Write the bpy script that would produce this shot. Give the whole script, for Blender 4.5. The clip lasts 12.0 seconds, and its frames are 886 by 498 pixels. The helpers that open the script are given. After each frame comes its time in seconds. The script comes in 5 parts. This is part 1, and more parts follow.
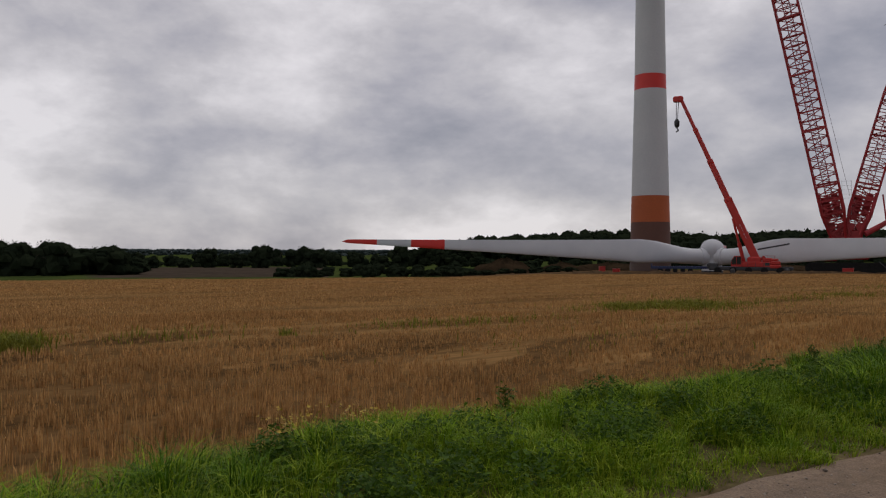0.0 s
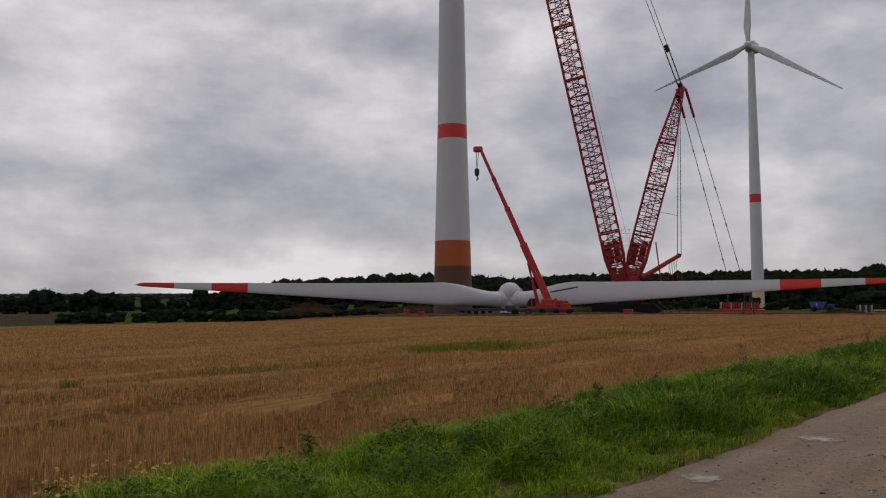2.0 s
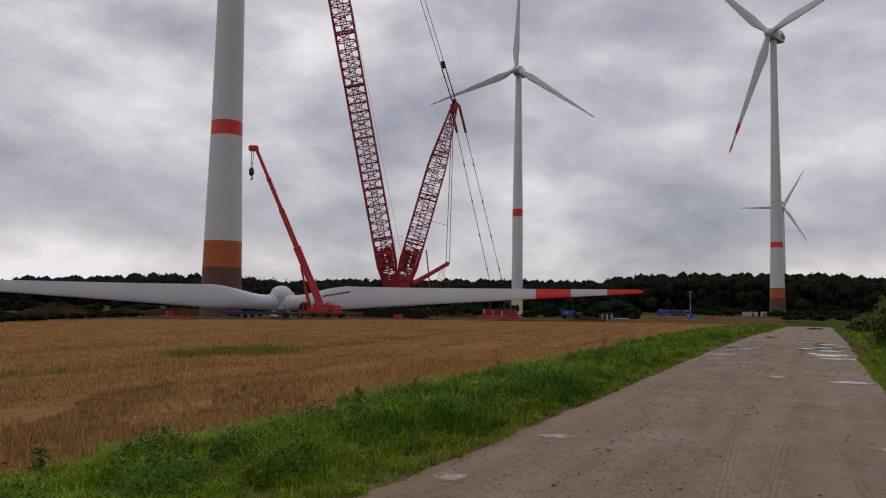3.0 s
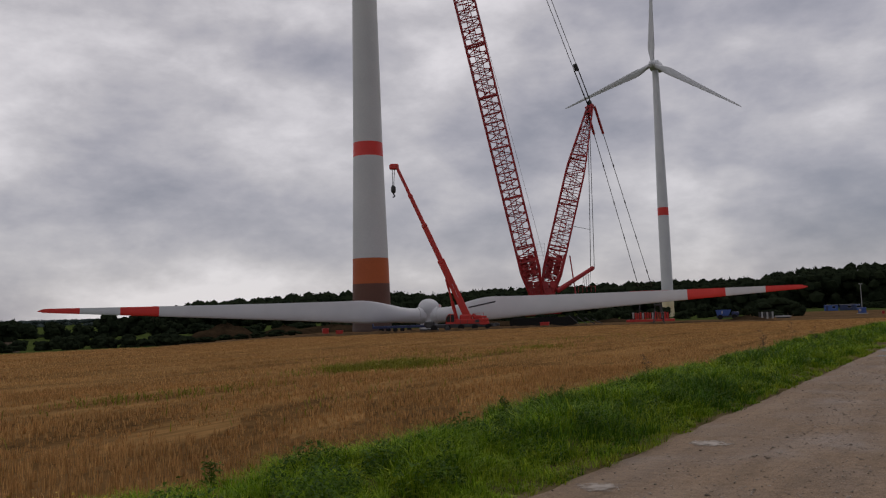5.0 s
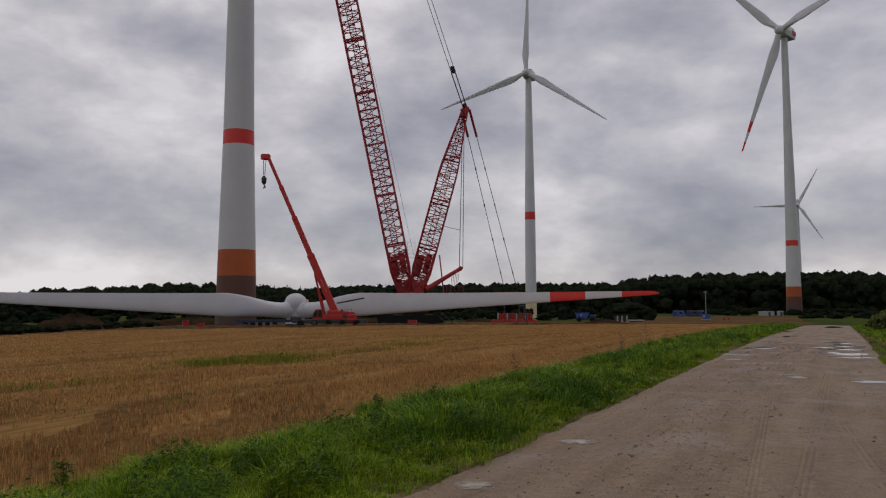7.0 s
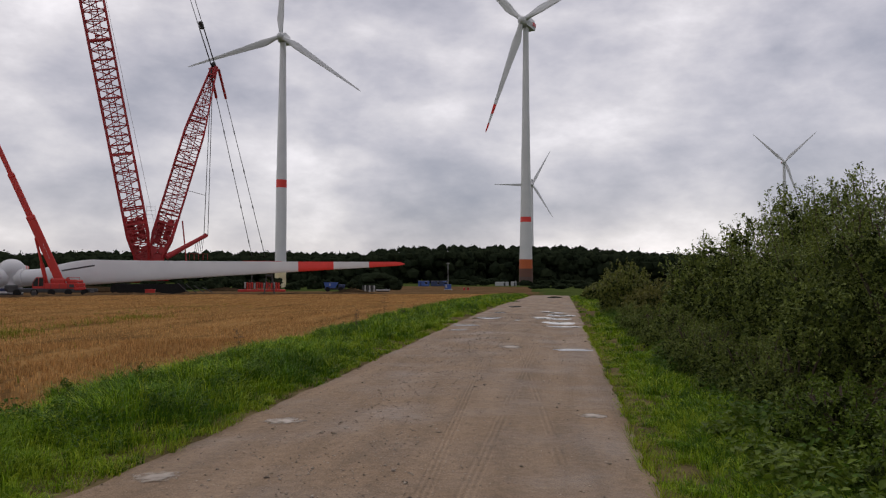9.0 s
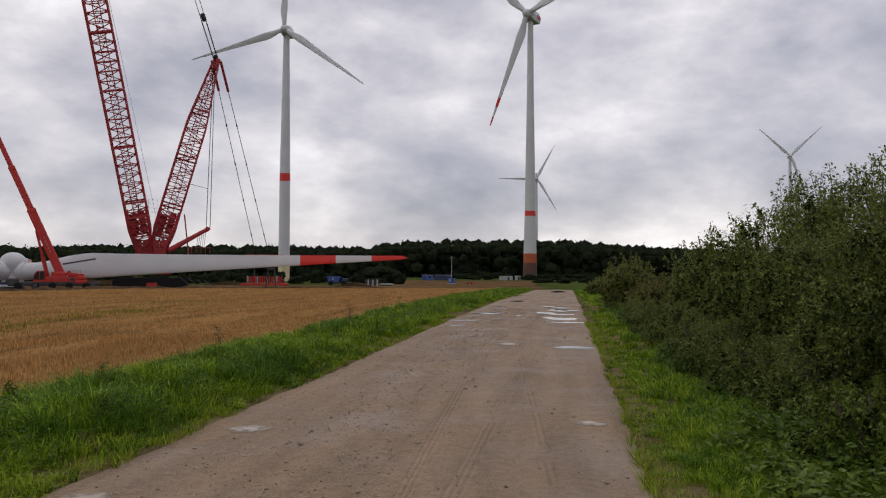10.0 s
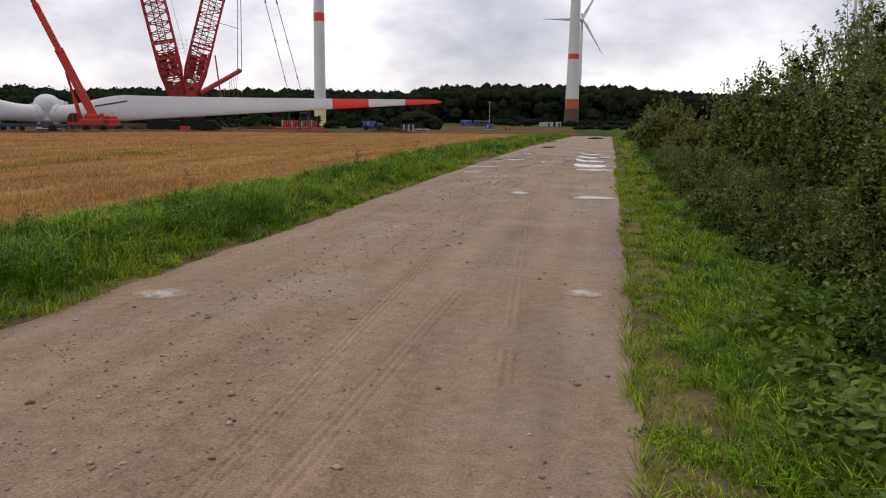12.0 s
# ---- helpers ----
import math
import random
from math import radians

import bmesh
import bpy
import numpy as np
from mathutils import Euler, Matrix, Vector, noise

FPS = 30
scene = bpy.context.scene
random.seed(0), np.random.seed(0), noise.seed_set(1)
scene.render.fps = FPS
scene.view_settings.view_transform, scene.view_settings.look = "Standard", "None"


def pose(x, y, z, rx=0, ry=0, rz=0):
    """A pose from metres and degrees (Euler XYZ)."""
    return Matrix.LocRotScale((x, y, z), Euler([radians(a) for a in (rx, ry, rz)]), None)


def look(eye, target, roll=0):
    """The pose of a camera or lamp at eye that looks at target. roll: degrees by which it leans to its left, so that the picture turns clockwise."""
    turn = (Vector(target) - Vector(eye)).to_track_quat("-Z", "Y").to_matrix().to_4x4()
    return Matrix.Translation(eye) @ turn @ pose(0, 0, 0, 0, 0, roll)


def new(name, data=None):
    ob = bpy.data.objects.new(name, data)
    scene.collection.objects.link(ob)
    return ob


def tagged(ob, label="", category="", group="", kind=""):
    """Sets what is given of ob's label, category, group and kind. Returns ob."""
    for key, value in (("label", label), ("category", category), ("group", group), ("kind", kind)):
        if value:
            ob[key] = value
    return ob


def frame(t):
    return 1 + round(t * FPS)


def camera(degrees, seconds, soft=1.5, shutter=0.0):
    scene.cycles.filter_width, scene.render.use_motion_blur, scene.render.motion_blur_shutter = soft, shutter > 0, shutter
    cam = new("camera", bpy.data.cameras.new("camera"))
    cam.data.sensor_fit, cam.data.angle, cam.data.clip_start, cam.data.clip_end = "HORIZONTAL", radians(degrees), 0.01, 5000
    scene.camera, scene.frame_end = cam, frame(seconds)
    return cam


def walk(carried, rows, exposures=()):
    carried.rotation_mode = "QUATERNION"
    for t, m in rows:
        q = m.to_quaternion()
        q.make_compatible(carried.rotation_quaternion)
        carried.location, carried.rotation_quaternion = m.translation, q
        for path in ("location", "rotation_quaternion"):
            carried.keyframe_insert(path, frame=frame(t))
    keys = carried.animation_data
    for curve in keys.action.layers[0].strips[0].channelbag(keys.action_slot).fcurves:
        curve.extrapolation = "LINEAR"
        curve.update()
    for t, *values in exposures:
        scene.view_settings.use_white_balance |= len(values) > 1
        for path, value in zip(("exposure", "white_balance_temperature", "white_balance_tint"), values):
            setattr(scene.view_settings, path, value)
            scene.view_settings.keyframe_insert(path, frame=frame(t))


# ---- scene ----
cam = camera(58.7, 12.0, soft=1.2)
PATH = [
    (0, (1.26, 1.767, 1.644), (-0.398, 2.886, 1.664), 0.1),
    (0.5, (1.265, 1.764, 1.648), (-0.404, 2.865, 1.679), -0.2),
    (1, (1.287, 1.757, 1.657), (-0.402, 2.819, 1.8), -0.0),
    (1.5, (1.283, 1.779, 1.658), (-0.245, 3.062, 1.803), 0.1),
    (2, (1.307, 1.745, 1.657), (-0.027, 3.229, 1.786), -0.2),
    (2.5, (1.235, 1.768, 1.652), (0.24, 3.504, 1.65), 1.0),
    (3, (1.417, 1.765, 1.664), (0.554, 3.564, 1.807), 0.8),
    (4.8, (1.537, 1.753, 1.688), (0.466, 3.434, 1.851), -2.2),
    (5, (1.536, 1.754, 1.688), (0.364, 3.366, 1.856), -1.8),
    (5.5, (1.498, 1.776, 1.682), (0.347, 3.404, 1.847), -1.3),
    (6, (1.396, 1.789, 1.664), (0.309, 3.461, 1.822), -0.9),
    (6.5, (1.334, 1.799, 1.667), (0.381, 3.551, 1.82), -0.1),
    (6.7, (1.33, 1.8, 1.672), (0.408, 3.569, 1.823), -0.2),
    (8.3, (1.6, 1.63, 1.82), (1.079, 3.552, 2.009), 0.2),
    (8.5, (1.631, 1.662, 1.836), (1.245, 3.619, 1.971), -0.1),
    (9, (1.771, 2.134, 1.787), (1.47, 4.11, 1.864), 0.2),
    (9.5, (1.866, 2.544, 1.788), (1.552, 4.518, 1.857), 0.3),
    (10, (1.879, 3.104, 1.783), (1.567, 5.078, 1.845), 0.3),
    (10.5, (2.053, 3.658, 1.745), (1.732, 5.632, 1.737), 0.4),
    (11, (2.095, 4.159, 1.707), (1.768, 6.132, 1.701), 0.7),
    (11.5, (2.202, 4.672, 1.666), (1.879, 6.64, 1.517), 0.3),
    (12, (2.34, 5.128, 1.656), (1.938, 7.06, 1.33), 0.7),
]
walk(cam, [(t, look(eye, target, roll)) for t, eye, target, roll in PATH],
     exposures=[(t, stops, 6500 if t < 8 else 6560, 14) for t, stops in ((0, -0.36), (1.0, -0.38), (1.5, -0.52), (2.0, -0.38), (2.5, -0.14), (3.0, -0.22), (3.2, -0.34), (5, -0.42), (6.7, -0.36), (8.3, -0.5), (8.5, -0.25), (9.0, 0.03), (9.5, 0.04), (10.5, 0.13), (11.5, 0.32), (12, 0.55))])

# ---- world, sun, exposure ----
CX, CY = 1.5, 2.0          # where the viewer mostly stands


def polar(az, r, z=0.0):
    """A place r metres from the viewer, az degrees to the left of the road's line."""
    return Vector((CX - math.sin(radians(az)) * r, CY + math.cos(radians(az)) * r, z))


def nodes_of(tree):
    tree.nodes.clear()

    def make(kind, **values):
        node = tree.nodes.new(kind)
        for key, value in values.items():
            node.inputs[key].default_value = value
        return node

    def join(a, b):
        tree.links.new(a, b)
    return make, join


def ramp(make, stops):
    node = make("ShaderNodeValToRGB")
    els = node.color_ramp.elements
    while len(els) < len(stops):
        els.new(0.5)
    for e, (p, c) in zip(els, stops):
        e.position, e.color = p, (*c, 1)
    return node


def maths(tree, join, op, a, b=None):
    node = tree.nodes.new("ShaderNodeMath")
    node.operation = op
    for n, v in enumerate((a, b)):
        if v is None:
            continue
        if isinstance(v, (int, float)):
            node.inputs[n].default_value = v
        else:
            join(v, node.inputs[n])
    return node.outputs[0]


def build_sky():
    world = bpy.data.worlds.new("overcast_sky")
    scene.world = world
    world.use_nodes = True
    tree = world.node_tree
    make, join = nodes_of(tree)
    out, back = make("ShaderNodeOutputWorld"), make("ShaderNodeBackground")
    join(back.outputs[0], out.inputs[0])
    coord, sep = make("ShaderNodeTexCoord"), make("ShaderNodeSeparateXYZ")
    join(coord.outputs["Generated"], sep.inputs[0])
    up = maths(tree, join, "MAXIMUM", sep.outputs[2], 0.0)
    depth = maths(tree, join, "ADD", up, 0.34)
    plane = make("ShaderNodeCombineXYZ")
    for n in (0, 1):
        join(maths(tree, join, "DIVIDE", sep.outputs[n], depth), plane.inputs[n])
    join(maths(tree, join, "MULTIPLY", up, 3.0), plane.inputs[2])
    drift = make("ShaderNodeVectorMath")
    drift.operation = "ADD"
    drift.inputs[1].default_value = (3.7, 1.9, 0.4)
    join(plane.outputs[0], drift.inputs[0])
    puff = make("ShaderNodeMapping")
    puff.inputs["Scale"].default_value = (1.0, 1.0, 2.0)
    join(coord.outputs["Generated"], puff.inputs[0])
    # sheets seen flatter towards the horizon, heaps, and torn edges
    sheet = make("ShaderNodeTexNoise", Scale=0.9, Detail=3.0, Roughness=0.5, Distortion=0.0)
    heap = make("ShaderNodeTexNoise", Scale=2.8, Detail=6.0, Roughness=0.56, Distortion=0.08)
    shred = make("ShaderNodeTexNoise", Scale=7.5, Detail=6.0, Roughness=0.58, Distortion=0.1)
    join(drift.outputs[0], sheet.inputs["Vector"])
    for n in (heap, shred):
        join(puff.outputs[0], n.inputs["Vector"])
    lump = 0.0
    for n, share in ((sheet, 0.45), (heap, 0.92), (shred, 0.42)):
        lump = maths(tree, join, "ADD", maths(tree, join, "MULTIPLY", maths(tree, join, "SUBTRACT", n.outputs[0], 0.5), share), lump)
    # brighter along the horizon, where one looks under the cloud's edge
    rise = ramp(make, [(0.0, (0.58, 0.58, 0.58)), (0.05, (0.58, 0.58, 0.58)), (0.09, (0.50, 0.50, 0.50)), (0.20, (0.525, 0.525, 0.525)), (0.42, (0.565, 0.56, 0.56)), (1.0, (0.56, 0.56, 0.56))])
    join(up, rise.inputs[0])
    mixed = maths(tree, join, "ADD", lump, rise.outputs[0])
    mixed = maths(tree, join, "SUBTRACT", mixed, maths(tree, join, "MULTIPLY", sep.outputs[0], 0.115))
    # the cloud is thickest above the cranes and thinner over the far end of the stubble
    for az, el, wide, amount in ((75, 2, 0.985, -0.06), (54, 4, 0.985, -0.08), (20, 7, 0.945, -0.12), (34, 6, 0.985, -0.06), (27, 19, 0.965, 0.06), (42, 16, 0.98, -0.05), (-3, 4, 0.975, 0.11)):
        toward = make("ShaderNodeVectorMath")
        toward.operation = "DOT_PRODUCT"
        toward.inputs[1].default_value = (-math.sin(radians(az)) * math.cos(radians(el)), math.cos(radians(az)) * math.cos(radians(el)), math.sin(radians(el)))
        join(coord.outputs["Generated"], toward.inputs[0])
        near = make("ShaderNodeMapRange")
        near.interpolation_type = "SMOOTHSTEP"
        near.inputs["From Min"].default_value, near.inputs["From Max"].default_value = wide, 1.0
        join(toward.outputs["Value"], near.inputs["Value"])
        mixed = maths(tree, join, "ADD", mixed, maths(tree, join, "MULTIPLY", near.outputs[0], amount))
    cloud = ramp(make, [(0.30, (0.245, 0.255, 0.305)), (0.42, (0.355, 0.357, 0.396)), (0.52, (0.472, 0.465, 0.497)), (0.62, (0.62, 0.605, 0.615)), (0.77, (0.90, 0.88, 0.88))])
    join(mixed, cloud.inputs[0])
    clear = make("ShaderNodeTexSky")
    clear.sky_type, clear.sun_disc = "NISHITA", False
    clear.sun_elevation, clear.sun_rotation = radians(60), radians(27)
    thin = make("ShaderNodeMix")
    thin.data_type = "RGBA"
    thin.inputs["Factor"].default_value = 0.985
    join(clear.outputs[0], thin.inputs["A"]), join(cloud.outputs[0], thin.inputs["B"])
    join(thin.outputs["Result"], back.inputs[0])
    back.inputs[1].default_value = 1.0


build_sky()
sun = new("sun", bpy.data.lights.new("sun", "SUN"))
sun.data.energy, sun.data.angle, sun.data.color = 0.5, radians(45), (1.0, 0.96, 0.9)
sun.matrix_world = look((15, 30, 60), (0, 0, 0))


# ---- materials ----
def surface(name, dark, light, scale=4.0, rough=0.7, bump=0.2, metal=0.0, fine=40.0, island=0.0, thin=0.0, spec=0.5, span=None, stretch=None):
    """Two-tone noise at two scales with a little relief; island: tint that varies from piece to piece."""
    m = bpy.data.materials.new(name)
    m.use_nodes = True
    tree = m.node_tree
    make, join = nodes_of(tree)
    out, bsdf = make("ShaderNodeOutputMaterial"), make("ShaderNodeBsdfPrincipled")
    bsdf.inputs["Roughness"].default_value, bsdf.inputs["Metallic"].default_value = rough, metal
    bsdf.inputs["Specular IOR Level"].default_value = spec
    coord = make("ShaderNodeTexCoord")
    a = make("ShaderNodeTexNoise", Scale=scale, Detail=4.0)
    b = make("ShaderNodeTexNoise", Scale=fine, Detail=3.0)
    place = coord.outputs["Object"]
    if stretch:
        drawn = make("ShaderNodeMapping")
        drawn.inputs["Scale"].default_value = stretch
        join(place, drawn.inputs[0])
        place = drawn.outputs[0]
    for n in (a, b):
        join(place, n.inputs["Vector"])
    fac = maths(tree, join, "ADD", maths(tree, join, "MULTIPLY", a.outputs[0], 0.6), maths(tree, join, "MULTIPLY", b.outputs[0], 0.4))
    if island:
        geo = make("ShaderNodeNewGeometry")
        fac = maths(tree, join, "ADD", maths(tree, join, "MULTIPLY", fac, 1 - island), maths(tree, join, "MULTIPLY", geo.outputs["Random Per Island"], island))
    low, high = span or ((0.34, 0.66) if not island else (0.15, 0.85))
    tint = ramp(make, [(low, dark), (high, light)])
    join(fac, tint.inputs[0])
    join(tint.outputs[0], bsdf.inputs["Base Color"])
    if bump:
        relief = make("ShaderNodeBump", Strength=bump, Distance=0.02)
        join(b.outputs[0], relief.inputs["Height"])
        join(relief.outputs[0], bsdf.inputs["Normal"])
    last = bsdf.outputs[0]
    if thin:
        through_leaf = make("ShaderNodeBsdfTranslucent")
        join(tint.outputs[0], through_leaf.inputs[0])
        blend = make("ShaderNodeMixShader", Fac=thin)
        join(bsdf.outputs[0], blend.inputs[1]), join(through_leaf.outputs[0], blend.inputs[2])
        last = blend.outputs[0]
    join(last, out.inputs[0])
    return m


M_WHITE = surface("gelcoat_white", (0.56, 0.57, 0.585), (0.64, 0.645, 0.65), 0.25, 0.4, 0.02)
M_CONCRETE = surface("tower_paint", (0.52, 0.53, 0.53), (0.61, 0.61, 0.60), 0.12, 0.6, 0.05, fine=3.0)
M_BANDRED = surface("signal_red", (0.62, 0.026, 0.018), (0.72, 0.038, 0.024), 0.5, 0.45, 0.03)
M_ORANGE = surface("rust_orange", (0.38, 0.078, 0.014), (0.47, 0.102, 0.020), 0.2, 0.6, 0.05, fine=3.0)
M_RUST = surface("rust_brown", (0.105, 0.042, 0.026), (0.135, 0.055, 0.034), 0.2, 0.65, 0.05, fine=3.0)
M_BROWN = surface("dark_brown", (0.075, 0.045, 0.036), (0.105, 0.065, 0.05), 0.2, 0.65, 0.05, fine=3.0)
M_YELLOW = surface("yellowed_base", (0.62, 0.50, 0.26), (0.74, 0.66, 0.46), 0.4, 0.6, 0.05, fine=2.0)
M_CRANE = surface("crane_red", (0.30, 0.012, 0.016), (0.42, 0.020, 0.022), 0.5, 0.45, 0.03, fine=6.0)
M_MOBILE = surface("mobile_crane_red", (0.43, 0.018, 0.013), (0.56, 0.030, 0.019), 0.6, 0.4, 0.03, fine=6.0)
M_DARK = surface("dark_steel", (0.02, 0.02, 0.022), (0.05, 0.05, 0.05), 2.0, 0.6, 0.1)
M_ROPE = surface("steel_rope", (0.05, 0.05, 0.055), (0.1, 0.1, 0.1), 3.0, 0.5, 0.1, metal=0.5)
M_BLUE = surface("container_blue", (0.02, 0.06, 0.24), (0.035, 0.09, 0.33), 1.0, 0.5, 0.05)
M_NAVY = surface("trailer_blue", (0.012, 0.022, 0.075), (0.02, 0.035, 0.11), 1.0, 0.5, 0.05)
M_GLASS = surface("tinted_glass", (0.012, 0.014, 0.016), (0.02, 0.022, 0.025), 1.0, 0.08, 0.0)
M_RUBBER = surface("tyre_rubber", (0.012, 0.012, 0.012), (0.026, 0.025, 0.024), 5.0, 0.9, 0.2, spec=0.1)
M_GREY = surface("galvanised_grey", (0.30, 0.31, 0.32), (0.40, 0.40, 0.40), 2.0, 0.5, 0.05)
M_GRASS = surface("grass_blades", (0.040, 0.100, 0.004), (0.27, 0.42, 0.017), 1.1, 0.6, 0.0, fine=5.0, island=0.6, thin=0.2, spec=0.07)
# deeper green clumps, darkened further in colour to stand for shade in the sward
M_GRASSDEEPSHADE = surface("deep_green_grass_shade", (0.014, 0.046, 0.003), (0.105, 0.22, 0.010), 1.1, 0.6, 0.0, fine=5.0, island=0.6, thin=0.15, spec=0.08)
M_GRASSPALE = surface("pale_green_grass", (0.12, 0.20, 0.009), (0.42, 0.51, 0.040), 1.1, 0.6, 0.0, fine=5.0, island=0.6, thin=0.2, spec=0.07)
M_WEED = surface("weed_leaves", (0.018, 0.050, 0.008), (0.12, 0.21, 0.024), 0.8, 0.6, 0.0, island=0.5, thin=0.3, spec=0.15)
M_STRAW = surface("stubble_straw", (0.22, 0.108, 0.036), (0.74, 0.44, 0.17), 0.25, 0.75, 0.0, fine=1.2, island=0.55, span=(0.2, 0.8), thin=0.12, spec=0.05)
M_LEAF = surface("hedge_leaves", (0.030, 0.056, 0.010), (0.24, 0.29, 0.055), 0.5, 0.6, 0.0, fine=2.0, island=0.5, thin=0.25, spec=0.22)
M_BARK = surface("bark", (0.05, 0.035, 0.025), (0.11, 0.08, 0.06), 6.0, 0.9, 0.5)
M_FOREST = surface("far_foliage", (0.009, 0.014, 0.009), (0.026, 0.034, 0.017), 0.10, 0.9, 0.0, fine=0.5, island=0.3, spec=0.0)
# foliage paled and blued in colour to stand for aerial haze
M_HAZEWOOD = surface("haze_tinted_wood", (0.030, 0.042, 0.040), (0.055, 0.072, 0.066), 0.05, 0.9, 0.0, fine=0.3, island=0.3, spec=0.05)
M_FLOWER = surface("yellow_flowers", (0.36, 0.23, 0.015), (0.52, 0.36, 0.03), 4.0, 0.6, 0.0)
M_DEAD = surface("dry_stalk", (0.07, 0.045, 0.025), (0.14, 0.09, 0.05), 4.0, 0.8, 0.0)
M_STONE = surface("pebbles", (0.10, 0.078, 0.06), (0.50, 0.425, 0.35), 9.0, 0.85, 0.2, island=0.6, spec=0.15)
M_GRASSDARK = surface("field_weed_green", (0.085, 0.092, 0.012), (0.31, 0.30, 0.04), 0.7, 0.65, 0.0, fine=2.5, island=0.5, thin=0.3, spec=0.1)
M_BRAMBLE = surface("bramble_leaves", (0.024, 0.054, 0.006), (0.175, 0.245, 0.025), 0.8, 0.55, 0.0, island=0.5, thin=0.3, spec=0.2)
M_SOIL = surface("heaped_soil", (0.018, 0.013, 0.008), (0.062, 0.041, 0.023), 0.5, 0.95, 0.6, fine=4.0, spec=0.0)


# ---- mesh tools ----
class Geo:
    """Collects plain pieces for one mesh."""

    def __init__(self):
        self.v, self.f = [], []

    def add(self, verts, faces):
        n = len(self.v)
        self.v += [tuple(p) for p in verts]
        self.f += [tuple(i + n for i in f) for f in faces]
        return self

    def box(self, centre, size, turn=None, bevel=0.0):
        x, y, z = (s / 2 for s in size)
        b = min(bevel, x * 0.9, y * 0.9)
        if b:
            ring = [(-x + b, -y), (x - b, -y), (x, -y + b), (x, y - b), (x - b, y), (-x + b, y), (-x, y - b), (-x, -y + b)]
        else:
            ring = [(-x, -y), (x, -y), (x, y), (-x, y)]
        n = len(ring)
        if b:
            levels = [(-z, 1 - b / max(x, y)), (-z + b, 1), (z - b, 1), (z, 1 - b / max(x, y))]
        else:
            levels = [(-z, 1), (z, 1)]
        pts = [Vector((px * k, py * k, pz)) for pz, k in levels for px, py in ring]
        faces = [tuple(range(n))[::-1], tuple(range(len(pts) - n, len(pts)))]
        for k in range(len(levels) - 1):
            faces += [(k * n + i, k * n + (i + 1) % n, (k + 1) * n + (i + 1) % n, (k + 1) * n + i) for i in range(n)]
        m = Matrix.Translation(centre) @ (turn.to_4x4() if turn else Matrix())
        return self.add([m @ p for p in pts], faces)

    def tube(self, a, b, r0, r1=None, n=8, caps=True):
        a, b, r1 = Vector(a), Vector(b), r0 if r1 is None else r1
        q = (b - a).to_track_quat("Z", "Y").to_matrix()
        ring = [Vector((math.cos(math.tau * (i + 0.5) / n), math.sin(math.tau * (i + 0.5) / n), 0)) for i in range(n)]
        pts = [a + q @ (p * r0) for p in ring] + [b + q @ (p * r1) for p in ring]
        faces = [(i, (i + 1) % n, n + (i + 1) % n, n + i) for i in range(n)]
        if caps:
            faces += [tuple(range(n))[::-1], tuple(range(n, 2 * n))]
        return self.add(pts, faces)

    def loft(self, rings, caps=True):
        n = len(rings[0])
        pts = [p for r in rings for p in r]
        faces = [(k * n + i, k * n + (i + 1) % n, (k + 1) * n + (i + 1) % n, (k + 1) * n + i) for k in range(len(rings) - 1) for i in range(n)]
        if caps:
            faces += [tuple(range(n))[::-1], tuple(range(len(pts) - n, len(pts)))]
        return self.add(pts, faces)

    def turned(self, profile, n=32, centre=(0, 0, 0)):
        """A solid of revolution about z from (radius, height) pairs."""
        c = Vector(centre)
        return self.loft([[c + Vector((r * math.cos(math.tau * i / n), r * math.sin(math.tau * i / n), z)) for i in range(n)] for r, z in profile])

    def mesh(self, name, material, smooth=False):
        me = bpy.data.meshes.new(name)
        me.from_pydata(self.v, [], self.f)
        me.materials.append(material)
        if smooth:
            me.polygons.foreach_set("use_smooth", [True] * len(me.polygons))
            me.set_sharp_from_angle(angle=radians(40))
        me.update()
        return me


def part(name, geo, material, parent, label="", smooth=False):
    ob = new(name, geo.mesh(name, material, smooth))
    ob.parent = parent
    return tagged(ob, label)


def thing(name, m, label, category, group="", kind=""):
    ob = new(name)
    ob.matrix_world = m
    ob.empty_display_size = 0.5
    return tagged(ob, label, category, group, kind)


def triangles(name, verts, faces, materials, index=None, smooth=False):
    """A mesh object from arrays: (n, 3) places and (m, 3) corners."""
    me = bpy.data.meshes.new(name)
    verts, faces = np.asarray(verts, np.float32), np.asarray(faces, np.int32)
    me.vertices.add(len(verts)), me.loops.add(faces.size), me.polygons.add(len(faces))
    me.vertices.foreach_set("co", verts.ravel())
    me.loops.foreach_set("vertex_index", faces.ravel())
    me.polygons.foreach_set("loop_start", np.arange(len(faces), dtype=np.int32) * 3)
    if index is not None:
        me.polygons.foreach_set("material_index", np.asarray(index, np.int32))
    for m in materials:
        me.materials.append(m)
    me.polygons.foreach_set("use_smooth", np.full(len(faces), smooth))
    me.update(calc_edges=True)
    me.validate()
    return new(name, me)


# ---- ground ----
def smooth01(t):
    t = np.clip(t, 0, 1)
    return t * t * (3 - 2 * t)


def road_left(y):
    """The left edge of the track, which widens a little where the puddles lie."""
    return np.interp(y, [0, 12, 18, 35, 60, 145], [-2.32, -2.32, -2.4, -2.68, -2.65, -2.65])


